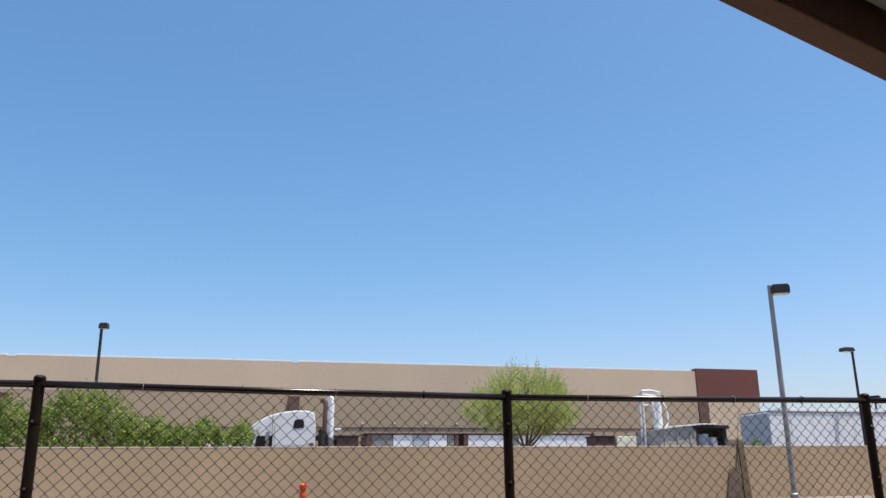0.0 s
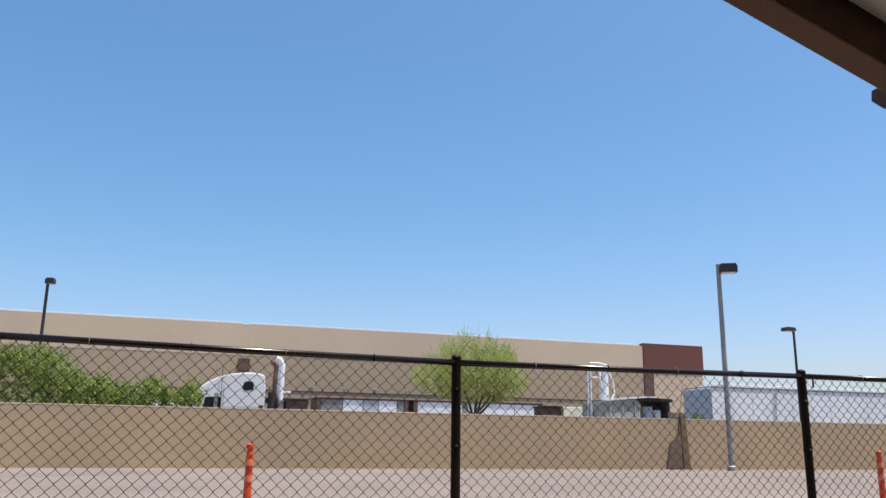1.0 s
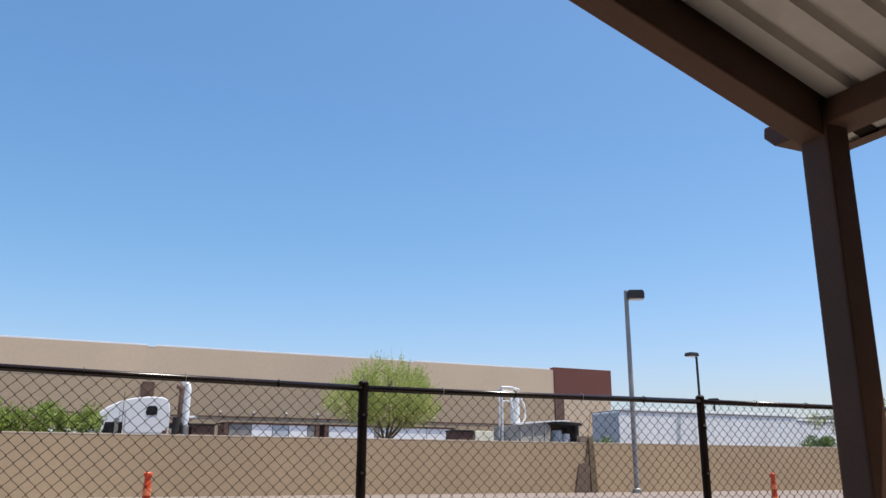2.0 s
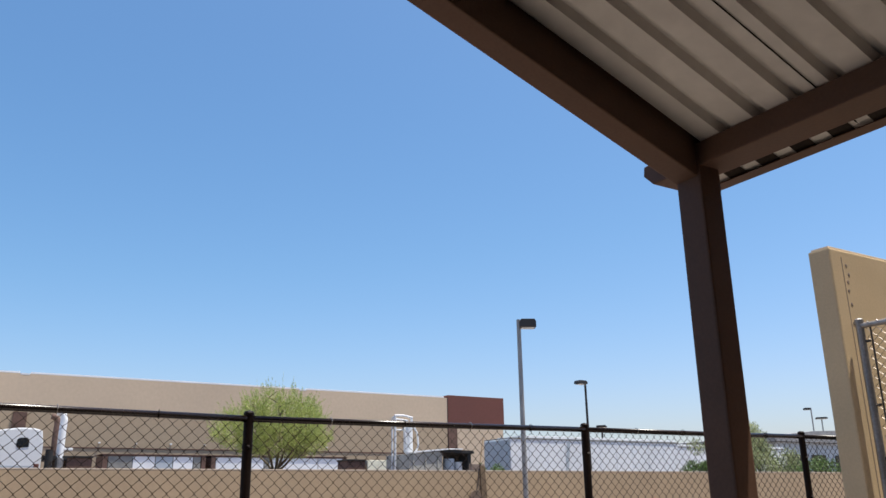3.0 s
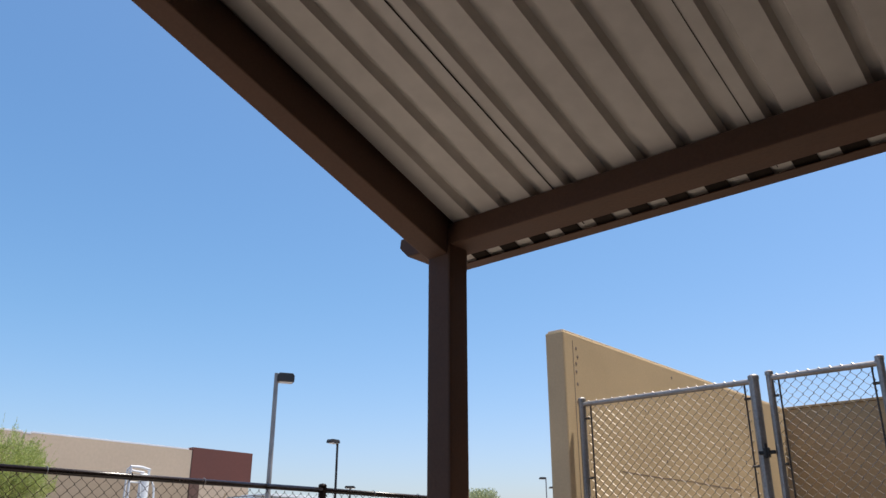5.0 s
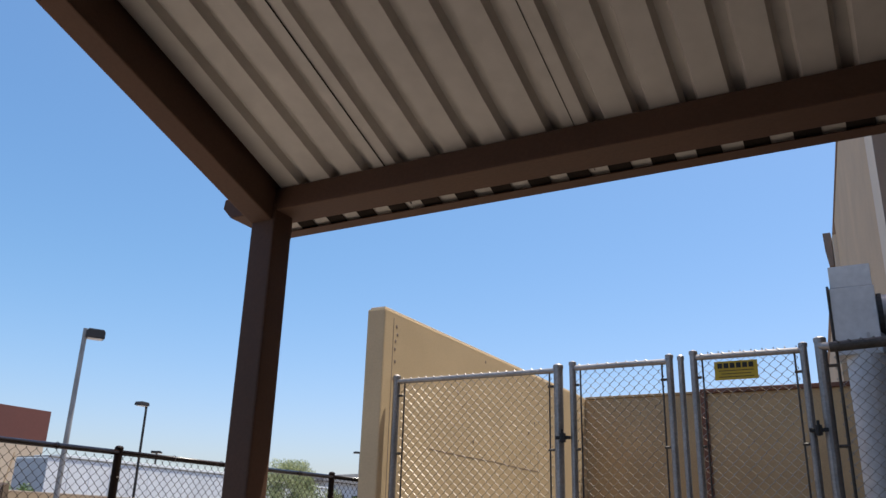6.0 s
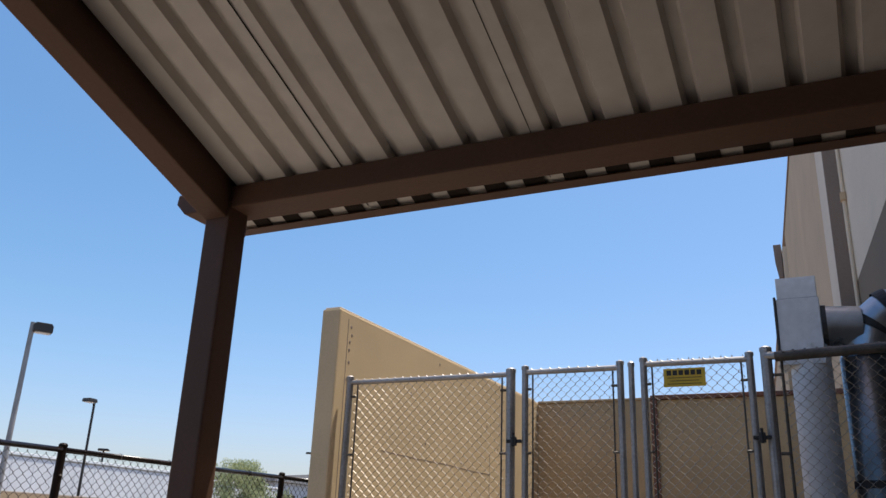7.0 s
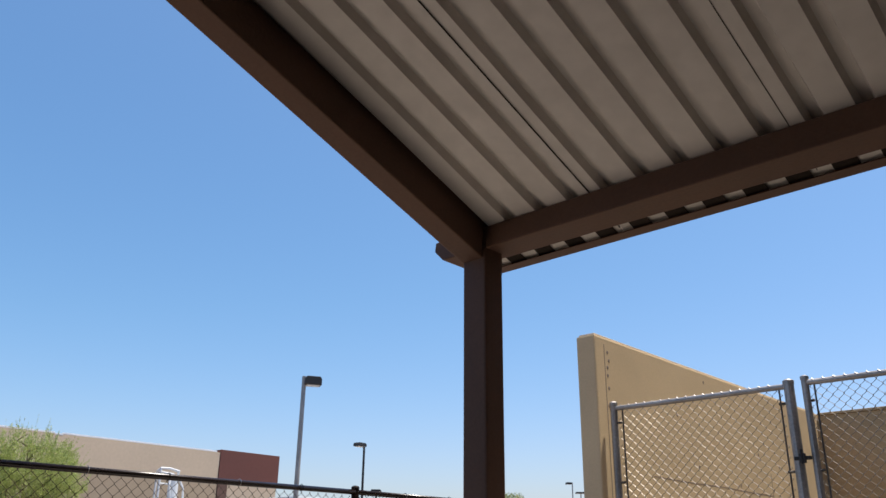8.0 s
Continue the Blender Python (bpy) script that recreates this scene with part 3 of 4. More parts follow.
def ducts():
    d = thing("exhaust_stack", (0.05, 7.15, 0.0), "pale grey square-headed metal exhaust stack behind the fence", "duct")
    part("pipe", tube([(0.02, 0, 0), (0.02, 0, 2.62)], 0.156, 28), "duct", d, smooth=False)
    h = part("head", box((-0.19, -0.15, 2.45), (0.135, 0.15, 3.0), 0.006), "duct", d, "square sheet metal head")
    part("top_box", box((-0.182, -0.14, 3.003), (0.125, 0.14, 3.185), 0.006), "duct", h)
    part("side_flange", box((-0.212, -0.16, 2.5), (-0.192, 0.16, 3.02), 0.004), "dark_bronze", h)
    part("outlet_collar", tube([(0.137, 0.0, 2.775), (0.175, 0.0, 2.775)], 0.182, 24), "black", h)
    for z in (0.5, 1.35, 2.15):
        part("pipe_band", tube([(0.02, 0, z), (0.02, 0, z + 0.03)], 0.160, 28), "duct", d)
    e = thing("spiral_duct", (0, 7.15, 0.0), "shiny galvanised duct with a segmented elbow into the building wall", "duct")
    part("riser", tube([(0.467, 0.05, 0), (0.467, 0.05, 2.515)], 0.182, 32), "duct_dark", e, smooth=True)
    for z in (0.55, 1.50):
        part("joint_band", tube([(0.467, 0.05, z), (0.467, 0.05, z + 0.055)], 0.191, 32), "black", e)
    part("branch", tube([(0.178, 0.0, 2.775), (0.46, 0.04, 2.765)], 0.176, 28, caps=False), "gore_steel", e, smooth=True)

    # gored elbow: straight facets between seams that fan out from the inner corner
    def bend(angles, r):
        rings, bm = [], bmesh.new()
        for deg in angles:
            w = radians(deg)
            rings.append([])
            for k in range(28):
                f = 2 * math.pi * k / 28
                out = 0.40 + r * math.cos(f)
                rings[-1].append(bm.verts.new((0.867 - out * math.cos(w), 0.05 + 0.08 * w / 1.57 + r * math.sin(f), 2.54 + out * math.sin(w))))
        for p, q in zip(rings, rings[1:]):
            for k in range(28):
                bm.faces.new((p[k], p[(k + 1) % 28], q[(k + 1) % 28], q[k]))
        bmesh.ops.recalc_face_normals(bm, faces=bm.faces)
        return bm

    seams = (-4, 35, 64, 90)
    for p, q in zip(seams, seams[1:]):
        part("gore", bend((p, q), 0.182), "gore_steel", e, smooth=True)
    for q, half in zip(seams[1:], (4.5, 5.0, 5.0)):
        part("joint_band", bend((q - half, q, q + half), 0.189), "black", e)
    part("wall_run", tube([(0.867, 0.13, 2.94), (1.03, 0.15, 2.94)], 0.18, 28), "gore_steel", e, smooth=True)
    part("wall_flange", tube([(0.945, 0.14, 2.94), (0.97, 0.145, 2.94)], 0.20, 20), "duct_dark", e)
    part("cable", tube([(0.60, -0.05, 1.62), (0.75, 0.05, 1.58), (0.97, 0.1, 1.62)], 0.012, 6), "black", e)


ducts()


# ---- warehouse across the yard ----
def warehouse():
    w = thing("warehouse", (-66, 0, 0.2), "long tilt-up concrete warehouse, beige above and taupe below", "warehouse")
    joints = [-56.5, -36.0, -15.2, 5.4, 26.8, 41.35]
    for a, b in zip(joints, joints[1:]):
        part("wall_panel", box((-0.25, a, 0), (0, b, 7.45)), "taupe", w)
        part("upper_panel", box((-0.25, a, 7.455), (0.01, b, 9.93)), "beige_light", w, "light beige upper wall panel")
        part("parapet_cap", box((-0.35, a + 0.35, 9.934), (0.012, b - 0.35, 10.06), 0.01), "white_metal", w)
        part("ledge", box((0.002, a + 0.4, 4.75), (0.035, b - 0.4, 4.84), 0.01), "rust", w, "dark rust-coloured ledge")
    for y in joints[:-1]:
        part("pilaster", box((0.002, y - 0.45, 0), (0.16, y + 0.45, 7.2), 0.01), "rust", w, "rust brown pilaster")
        part("joint_block", box((-0.3, y - 0.3, 9.84), (0.02, y + 0.3, 9.96), 0.01), "white_paint", w)
    for k in range(9):
        part("wall_light", box((0.012, 8.2 + 2.6 * k, 5.1), (0.14, 8.36 + 2.6 * k, 5.22), 0.02), "white_paint", w)
    part("roof", box((-60, -56.5, 9.4), (-0.36, 41.3, 9.5)), "tilt_white", w)
    part("end_wall", box((-60, 41.05, 0), (-0.36, 41.3, 9.4)), "taupe", w)
    t = thing("entry_tower", (-66, 44.6, 0.2), "maroon square parapet block over a pale tan wall", "building")
    part("maroon_block", box((-6, -3.22, 7.45), (0.08, 3.25, 10.2), 0.02), "maroon", t, "maroon painted block")
    part("wall", box((-6, -2.2, 0), (0.05, 3.1, 7.44)), "beige_light", t)
    part("pier", box((-0.5, -3.2, 0), (0.07, -2.21, 7.44), 0.02), "rust", t, "dark maroon pier")
    part("low_wing", box((-40, 3.26, 0), (-8, 40, 6.4)), "beige_light", t)


warehouse()


def far_building():
    b = thing("far_building", pose(-80, 112, 0.2, 0, 0, 0), "low grey distant building with a flat roof", "building")
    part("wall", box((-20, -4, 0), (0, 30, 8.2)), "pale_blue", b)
    part("roof", prism([(-5.2, 8.25), (31, 8.25), (31, 10.6), (20, 10.6), (4, 9.9), (-5.2, 9.0)], "x", -21, 0.8), "pole_grey", b)
    for k in range(5):
        y = -2 + 6 * k
        part("window", box((0.02, y, 3.5), (0.1, y + 3.6, 6.4)), "glass", b)


far_building()


# ---- lamps ----
def shoebox_lamp(at, height, turn, arm, size, pole_r, material, label, deep=0.33):
    l = thing("street_lamp", pose(*at, 0, 0, turn), label, "street lamp", "yard lamps")
    p = part("pole", tube([(0, 0, 0), (0, 0, height * 0.5), (0, 0, height)], [pole_r, pole_r * 0.92, pole_r * 0.82], 14), material, l)
    part("base_cover", tube([(0, 0, 0), (0, 0, 0.16), (0, 0, 0.2)], [pole_r * 1.7, pole_r * 1.6, pole_r * 1.1], 14), material, p)
    part("arm", box((pole_r * 0.6, -0.05, height - 0.26), (arm, 0.05, height - 0.14), 0.01), "dark_bronze", l)
    hd = part("head", prism([(arm - 0.02, height - deep), (arm + size, height - deep), (arm + size, height - 0.1), (arm + size * 0.9, height), (arm + 0.05, height), (arm - 0.02, height - 0.08)], "y", -size * 0.36, size * 0.36, 0.015), "dark_bronze", l, "dark bronze box lamp head")
    part("lens", box((arm + 0.06, -size * 0.28, height - deep - 0.022), (arm + size - 0.06, size * 0.28, height - deep - 0.001), 0.004), "lens", hd)
    return l


shoebox_lamp((-25.5, 19.325, 0.2), 7.61, 62, 0.04, 0.63, 0.10, "pole_grey", "tall grey steel yard lamp with one dark box head")
shoebox_lamp((-32.0, 28.4, 0.22), 6.5, 275, 0.04, 0.57, 0.07, "dark_bronze", "dark bronze yard lamp with a thin flat head", 0.175)
shoebox_lamp((-40, -5.66, 0.22), 7.9, 75, -0.08, 0.38, 0.08, "dark_bronze", "dark yard lamp with a small box head", 0.26)
shoebox_lamp((-69.9, 64.2, 0.22), 8.4, 40, -0.55, 1.1, 0.12, "dark_bronze", "distant dark yard lamp with a broad flat head", 0.22)
shoebox_lamp((-80, 117.6, 0.22), 13.6, 232, 0.2, 0.9, 0.12, "pole_grey", "distant dark yard lamp with flat head")
shoebox_lamp((-94, 141, 0.22), 14.2, 40, -1.0, 2.0, 0.14, "pole_grey", "distant grey yard lamp with a wide flat head", 0.3)


def utility_cabinet():
    c = thing("utility_cabinet", (YARD_X + 0.02, 18.0, 0.2), "brown metal utility cabinet with a thin mast against the yard wall", "cabinet")
    part("body", prism([(-0.42, 0), (0.17, 0), (0.27, 0.92), (0.22, 1.05), (0.1, 1.12), (-0.05, 1.12), (-0.18, 1.05), (-0.24, 0.92)], "x", 0, 0.09, 0.01), "old_board", c, "round-topped brown metal plate")
    part("panel", prism([(-0.36, 0.06), (0.13, 0.06), (0.22, 0.88), (-0.2, 0.88)], "x", 0.091, 0.099, 0.003), "old_board", c)
    part("post", prism([(0.33, 0), (0.62, 0), (0.48, 2.02), (0.27, 2.02)], "x", 0.0, 0.05, 0.006), "tilt_low", c, "tapered brown board leaning on the wall")
    part("bracket", box((-0.19, -0.1, 1.868), (-0.01, 0.51, 2.10), 0.02), "tilt_dark", c)
    part("cable", tube([(0.035, 0.22, 1.92), (0.03, 0.17, 1.5), (0.05, 0.08, 1.1)], 0.016, 6), "black", c)
    part("mast", tube([(0.0, 0.30, 2.1), (0.0, 0.48, 3.12)], 0.03, 8), "tilt_tan", c)


utility_cabinet()


# ---- orange delineators ----
def delineator():
    d = thing("delineator_post", (-8.2, 0.63, 0.13), "orange plastic delineator post with reflective bands on a rubber base", "traffic post", "delineators")
    part("rubber_base", tube([(0, 0, 0), (0, 0, 0.03), (0, 0, 0.07)], [0.2, 0.19, 0.07], 8), "black", d)
    part("post", tube([(0, 0, 0.06), (0, 0, 0.53), (0, 0, 0.765)], [0.045, 0.037, 0.034], 14), "orange", d)
    part("neck", tube([(0, 0, 0.765), (0, 0, 0.795), (0, 0, 0.825)], [0.034, 0.029, 0.029], 12), "orange", d)
    part("grip", tube([(0, 0, 0.825), (0, 0, 0.84), (0, 0, 0.865), (0, 0, 0.875)], [0.028, 0.037, 0.037, 0.028], 12), "orange", d)
    for z in (0.52, 0.67):
        part("reflective_band", tube([(0, 0, z), (0, 0, z + 0.06)], 0.0395, 14), "reflect", d)
    return d


dl = delineator()
copy_thing(dl, pose(-8.25, 8.32, 0.13))


# ---- trucks and trailers in the yard ----
def wheel(parent, x, y, r, name="wheel"):
    w = part(name, tube([(x - 0.14, y, r), (x - 0.11, y, r), (x + 0.11, y, r), (x + 0.14, y, r)], [r * 0.92, r, r, r * 0.92], 24), "black", parent)
    part("rim", tube([(x - 0.145, y, r), (x + 0.145, y, r)], r * 0.55, 16), "chrome", w)


def tractor():
    t = thing("semi_truck", (-40, 0, 0.22), "white sleeper-cab semi truck with tall curved exhaust pipes", "truck")
    cab = [(1.35, 0.9), (1.35, 2.42), (1.52, 2.86), (0.98, 2.92), (0.97, 2.99), (1.22, 3.2), (1.6, 3.5), (2.1, 3.76), (2.6, 3.91), (3.3, 4.01), (3.9, 4.0), (4.2, 3.9), (4.28, 3.4), (4.28, 0.9)]
    part("cab", prism(cab, "x", -2.2, 0.1, 0.06), "white_paint", t)
    hood = [(-1.05, 0.8), (-1.1, 2.15), (-0.72, 2.47), (0.8, 2.56), (1.33, 2.58), (1.33, 0.8)]
    part("hood", prism(hood, "x", -1.95, -0.15, 0.08), "white_paint", t)
    part("grille", box((-1.6, -1.16, 1.0), (-0.5, -1.105, 1.95), 0.02), "chrome", t)
    part("bumper", box((-2.2, -1.4, 0.4), (0.1, -1.07, 0.85), 0.05), "chrome", t)
    part("windscreen", prism([(1.345, 2.52), (1.475, 2.84), (1.455, 2.85), (1.325, 2.53)], "x", -2.05, -0.05), "glass", t)
    part("side_window", prism([(1.44, 2.3), (1.55, 2.82), (2.28, 2.84), (2.28, 2.3)], "x", 0.102, 0.112), "glass", t)
    part("sleeper_window", prism([(3.22, 3.25), (3.25, 3.5), (3.33, 3.58), (3.62, 3.6), (3.72, 3.5), (3.72, 3.2), (3.3, 3.16)], "x", 0.102, 0.115), "glass", t)
    part("door_seam", box((0.102, 2.35, 1.0), (0.108, 2.38, 3.3)), "grey_steel", t)
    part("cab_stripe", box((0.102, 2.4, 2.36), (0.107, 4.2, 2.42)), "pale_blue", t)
    for x in (0.42, -2.52):
        mm = part("mirror", box((x - 0.14, 1.92, 2.2), (x + 0.02, 2.1, 3.0), 0.03), "chrome", t)
        part("mirror_arm", tube([(x, 2.0, 2.85), (x * 0.3 - 0.6, 2.2, 2.85)], 0.02, 6), "black", mm)
    part("marker_lamp", box((0.102, 4.0, 2.36), (0.13, 4.2, 2.5), 0.01), "maroon", t, "red marker lamp")
    part("antenna", tube([(0.18, 2.25, 2.8), (0.2, 2.25, 4.15)], 0.014, 6), "dark_bronze", t)
    for x in (-0.05, -2.05):
        e = part("exhaust_pipe", tube([(x, 5.0, 0.9), (x, 5.0, 3.9), (x, 5.02, 4.4), (x, 4.98, 4.58), (x, 4.87, 4.7), (x, 4.73, 4.73)], [0.155, 0.155, 0.15, 0.145, 0.14, 0.14], 16), "white_metal" if x > -1 else "rust", t)
        part("heat_shield", tube([(x + 0.06, 5.0, 1.6), (x + 0.06, 5.0, 2.75)], 0.175, 14), "galv", e)
    part("air_cleaner", tube([(0.2, 4.55, 1.5), (0.2, 4.55, 3.1)], 0.16, 14), "black", t)
    part("deflector", box((-2.0, 5.05, 3.08), (0.05, 5.5, 3.2), 0.03), "white_paint", t)
    part("catwalk_rail", box((-1.9, 4.32, 2.68), (0.06, 5.3, 2.86), 0.02), "black", t)
    part("frame", box((-1.5, 0.2, 0.75), (-0.6, 8.6, 1.05), 0.02), "grey_steel", t)
    part("fifth_wheel", box((-1.6, 6.4, 1.06), (-0.5, 7.4, 1.22), 0.03), "black", t)
    part("fuel_tank", tube([(-0.05, 2.0, 0.75), (-0.05, 3.6, 0.75)], 0.32, 16), "chrome", t)
    for y in (0.2, 6.3, 7.7):
        for x in (0.0, -2.1):
            wheel(t, x, y, 0.51)
    return t


tractor()


def box_trailer(at, length, label, band=0.0):
    """Dry van, its long side towards +X, its nose at the low end of Y."""
    t = thing("box_trailer", at, label, "trailer", "parked trailers")
    part("body", box((-2.55, 0, 1.15), (0, length, 4.0), 0.03), "white_metal", t)
    part("top_rail", box((-2.57, 0.02, 3.98), (0.03, length, 4.06), 0.01), "grey_steel", t)
    part("roof", box((-2.45, 0.9, 4.061), (-0.12, length - 0.1, 4.2), 0.02), "white_metal", t)
    part("bottom_rail", box((0.002, 0, 1.1), (0.03, length, 1.3), 0.01), "grey_steel", t)
    n = int(length / 1.22)
    for k in range(1, n):
        y = length * k / n
        part("side_post", box((0.001, y - 0.03, 1.32), (0.018, y + 0.03, 3.88)), "white_metal", t)
    if band:
        part("slanted_band", prism([(band, 3.9), (band + 0.24, 3.9), (band - 0.08, 1.32), (band - 0.32, 1.32)], "x", 0.019, 0.023), "pale_blue", t, "slanted grey blue band")
    # front face darker than the sides: its shade is in the colour
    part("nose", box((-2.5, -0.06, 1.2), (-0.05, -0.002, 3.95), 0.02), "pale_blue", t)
    part("undercarriage", box((-2.0, 0.5, 0.85), (-0.5, length - 0.5, 1.09), 0.02), "grey_steel", t)
    for y in (length - 3.2, length - 1.9):
        wheel(t, -0.2, y, 0.5)
        wheel(t, -2.3, y, 0.5)
    for x in (-0.5, -2.0):
        part("landing_leg", box((x - 0.07, 2.4, 0.02), (x + 0.07, 2.55, 0.86), 0.01), "grey_steel", t)
    return t


box_trailer((-38, 27.9, 0.22), 13.4, "long white box trailer parked behind the wall", 4.12)
box_trailer((-41, 42.4, 0.22), 14.0, "white box trailer parked beyond the first")


def open_container(at, length, cuts, label):
    """A long dark-framed shed of white panels."""
    t = thing("storage_shed", at, label, "shed", "yard sheds")
    part("back", box((-2.5, 0, 0), (-2.4, length, 3.95)), "grey_steel", t)
    part("roof", box((-2.6, -0.1, 3.985), (0.22, length + 0.1, 4.04), 0.01), "rust", t)
    part("fascia", box((0.05, 0, 3.905), (0.2, length, 3.98), 0.01), "rust", t)
    for y in (0.0, length - 0.3):
        part("end_post", box((-2.39, y, 0), (0.2, y + 0.3, 3.90), 0.02), "rust", t)
    for a, b, m in cuts:
        part("panel", box((0.05, a, 0), (0.15, b, 3.90), 0.01), m, t)
    return t


open_container((-60, 10.2, 0.22), 6.9, [(0.35, 1.9, "grey_steel"), (1.95, 3.4, "white_metal"), (3.45, 4.6, "pale_blue"), (4.65, 6.0, "white_metal"), (6.05, 6.55, "grey_steel")], "long dark-framed shed with white panels")
open_container((-60, 17.5, 0.22), 10.6, [(0.35, 3.9, "white_metal"), (3.95, 4.3, "grey_steel"), (4.35, 8.2, "white_metal"), (8.25, 10.25, "white_metal")], "long dark-framed shed with pale panels")


def dump_trailer():
    t = thing("dump_trailer", (-36, 19.15, 0.22), "grey steel dump trailer with a dark open end", "trailer")
    part("tub", prism([(1.1, 0.9), (1.1, 2.96), (3.0, 3.10), (3.0, 0.9)], "x", -2.4, 0.0, 0.02), "dump_grey", t)
    part("rim", prism([(0.98, 2.965), (0.98, 3.05), (3.3, 3.24), (4.2, 3.25), (4.2, 3.2), (3.3, 3.17)], "x", -0.06, 0.09, 0.01), "white_metal", t, "pale top edge")
    part("hood", prism([(2.9, 3.0), (2.9, 3.12), (3.25, 3.19), (4.85, 3.16), (4.95, 3.03), (4.85, 3.0), (3.2, 3.05)], "x", -2.4, 0.06, 0.02), "black", t)
    for k in range(3):
        part("rib", box((0.001, 1.3 + 0.7 * k, 0.95), (0.04, 1.37 + 0.7 * k, 2.9), 0.01), "dump_grey", t)
    part("frame", box((-2.0, 0.6, 0.6), (-0.4, 5.2, 0.88), 0.02), "black", t)
    part("end_post", box((-2.4, 4.55, 0.9), (0.0, 4.75, 3.09), 0.02), "black", t)
    part("engine_cover", box((-2.2, 3.1, 0.9), (-0.2, 4.4, 2.2), 0.05), "black", t)
    part("tank", tube([(-0.35, 3.6, 0.9), (-0.35, 3.6, 2.75)], 0.3, 14), "pale_blue", t)
    part("tank", tube([(-0.4, 4.2, 0.9), (-0.4, 4.2, 2.6)], 0.22, 14), "white_metal", t)
    for y in (3.4, 4.5):
        wheel(t, -0.2, y, 0.5)
        wheel(t, -2.2, y, 0.5)
    return t


dump_trailer()


def pipe_rack():
    r = thing("pipe_frame", (-37.2, 20.12, 0.22), "white painted pipe frame standing behind the grey trailer", "frame")
    r1 = 0.06
    for y in (0.0, 0.95):
        part("upright", tube([(0, y, 0), (0, y, 4.85)], r1, 10), "white_paint", r)
    part("top_bar", tube([(0, -0.03, 4.9), (0, 0.5, 4.92), (0, 1.0, 4.82)], r1, 10), "white_paint", r)
    part("mid_bar", tube([(0, 0, 4.2), (0, 0.95, 4.2)], 0.04, 8), "white_paint", r)
    part("upright", tube([(-0.5, 0.1, 0), (-0.5, 0.1, 4.8)], 0.05, 10), "white_paint", r)
    part("upright", tube([(-0.5, 1.0, 0), (-0.5, 1.0, 4.7)], 0.05, 10), "white_paint", r)
    part("top_bar", tube([(-0.5, 0.1, 4.8), (-0.5, 1.0, 4.72)], 0.05, 10), "white_paint", r)
    part("cross_bar", tube([(0, 0, 4.88), (-0.5, 0.1, 4.8)], 0.05, 8), "white_paint", r)
    part("hose", tube([(0.1, 0.5, 4.6), (0.22, 0.42, 4.1), (0.2, 0.55, 3.5), (0.25, 0.8, 3.1), (0.22, 1.05, 2.85)], 0.04, 8), "white_metal", r)
    part("tank", tube([(0.05, 0.72, 3.0), (0.05, 0.72, 3.1), (0.05, 0.72, 4.5), (0.05, 0.72, 4.62)], [0.12, 0.24, 0.24, 0.1], 14), "white_metal", r)
    part("hose", tube([(0.2, 0.9, 4.5), (0.25, 1.15, 4.0), (0.25, 1.2, 3.4), (0.22, 0.95, 2.9)], 0.05, 8), "white_metal", r)


pipe_rack()
bx = thing("steel_box", (-40, 5.3, 0.22), "rust brown steel bin standing in the truck yard", "bin")
part("body", box((-1.2, 0, 0), (0, 1.05, 2.78), 0.03), "rust", bx)
part("lid", box((-1.25, -0.04, 2.783), (0.05, 1.09, 2.86), 0.01), "dark_bronze", bx)
copy_thing(bx, pose(-40, 18.8, 0.22))
pl = thing("crate", (-40, 19.95, 0.22), "pale wooden crate stack behind the wall", "crate")
for k in range(3):
    part("crate_box", box((-1.2, 0.02 * k, 0.95 * k), (0, 1.62 - 0.03 * k, 0.95 * k + 0.93), 0.02), "pallet", pl)


# ---- plants ----
def leaves(name, blobs, count, size, material, parent, seed, upright=0.0, width=0.38):
    """Many small leaves in uneven clumps: blobs are (centre, radii)."""
    rnd = np.random.RandomState(seed)
    vol = np.array([b[1][0] * b[1][1] * b[1][2] for b in blobs]) ** 0.75
    pick = rnd.choice(len(blobs), count, p=vol / vol.sum())
    c = np.array([b[0] for b in blobs])[pick]
    r = np.array([b[1] for b in blobs])[pick]
    d = rnd.normal(size=(count, 3))
    d /= np.linalg.norm(d, axis=1)[:, None]
    d *= (rnd.rand(count) ** 0.45)[:, None]
    p = c + r * d
    a = rnd.normal(size=(count, 3))
    a[:, 2] += upright
    a /= np.linalg.norm(a, axis=1)[:, None]
    b = np.cross(a, rnd.normal(size=(count, 3)))
    b /= np.linalg.norm(b, axis=1)[:, None]
    s = size * (0.6 + 0.8 * rnd.rand(count))[:, None]
    v = np.stack([p - a * s, p + b * s * width, p + a * s, p - b * s * width], 1).reshape(-1, 3)
    me = bpy.data.meshes.new(name)
    me.from_pydata(v.tolist(), [], np.arange(4 * count).reshape(-1, 4).tolist())
    me.materials.append(M[material])
    ob = new(name, me)
    ob.parent = parent
    return ob


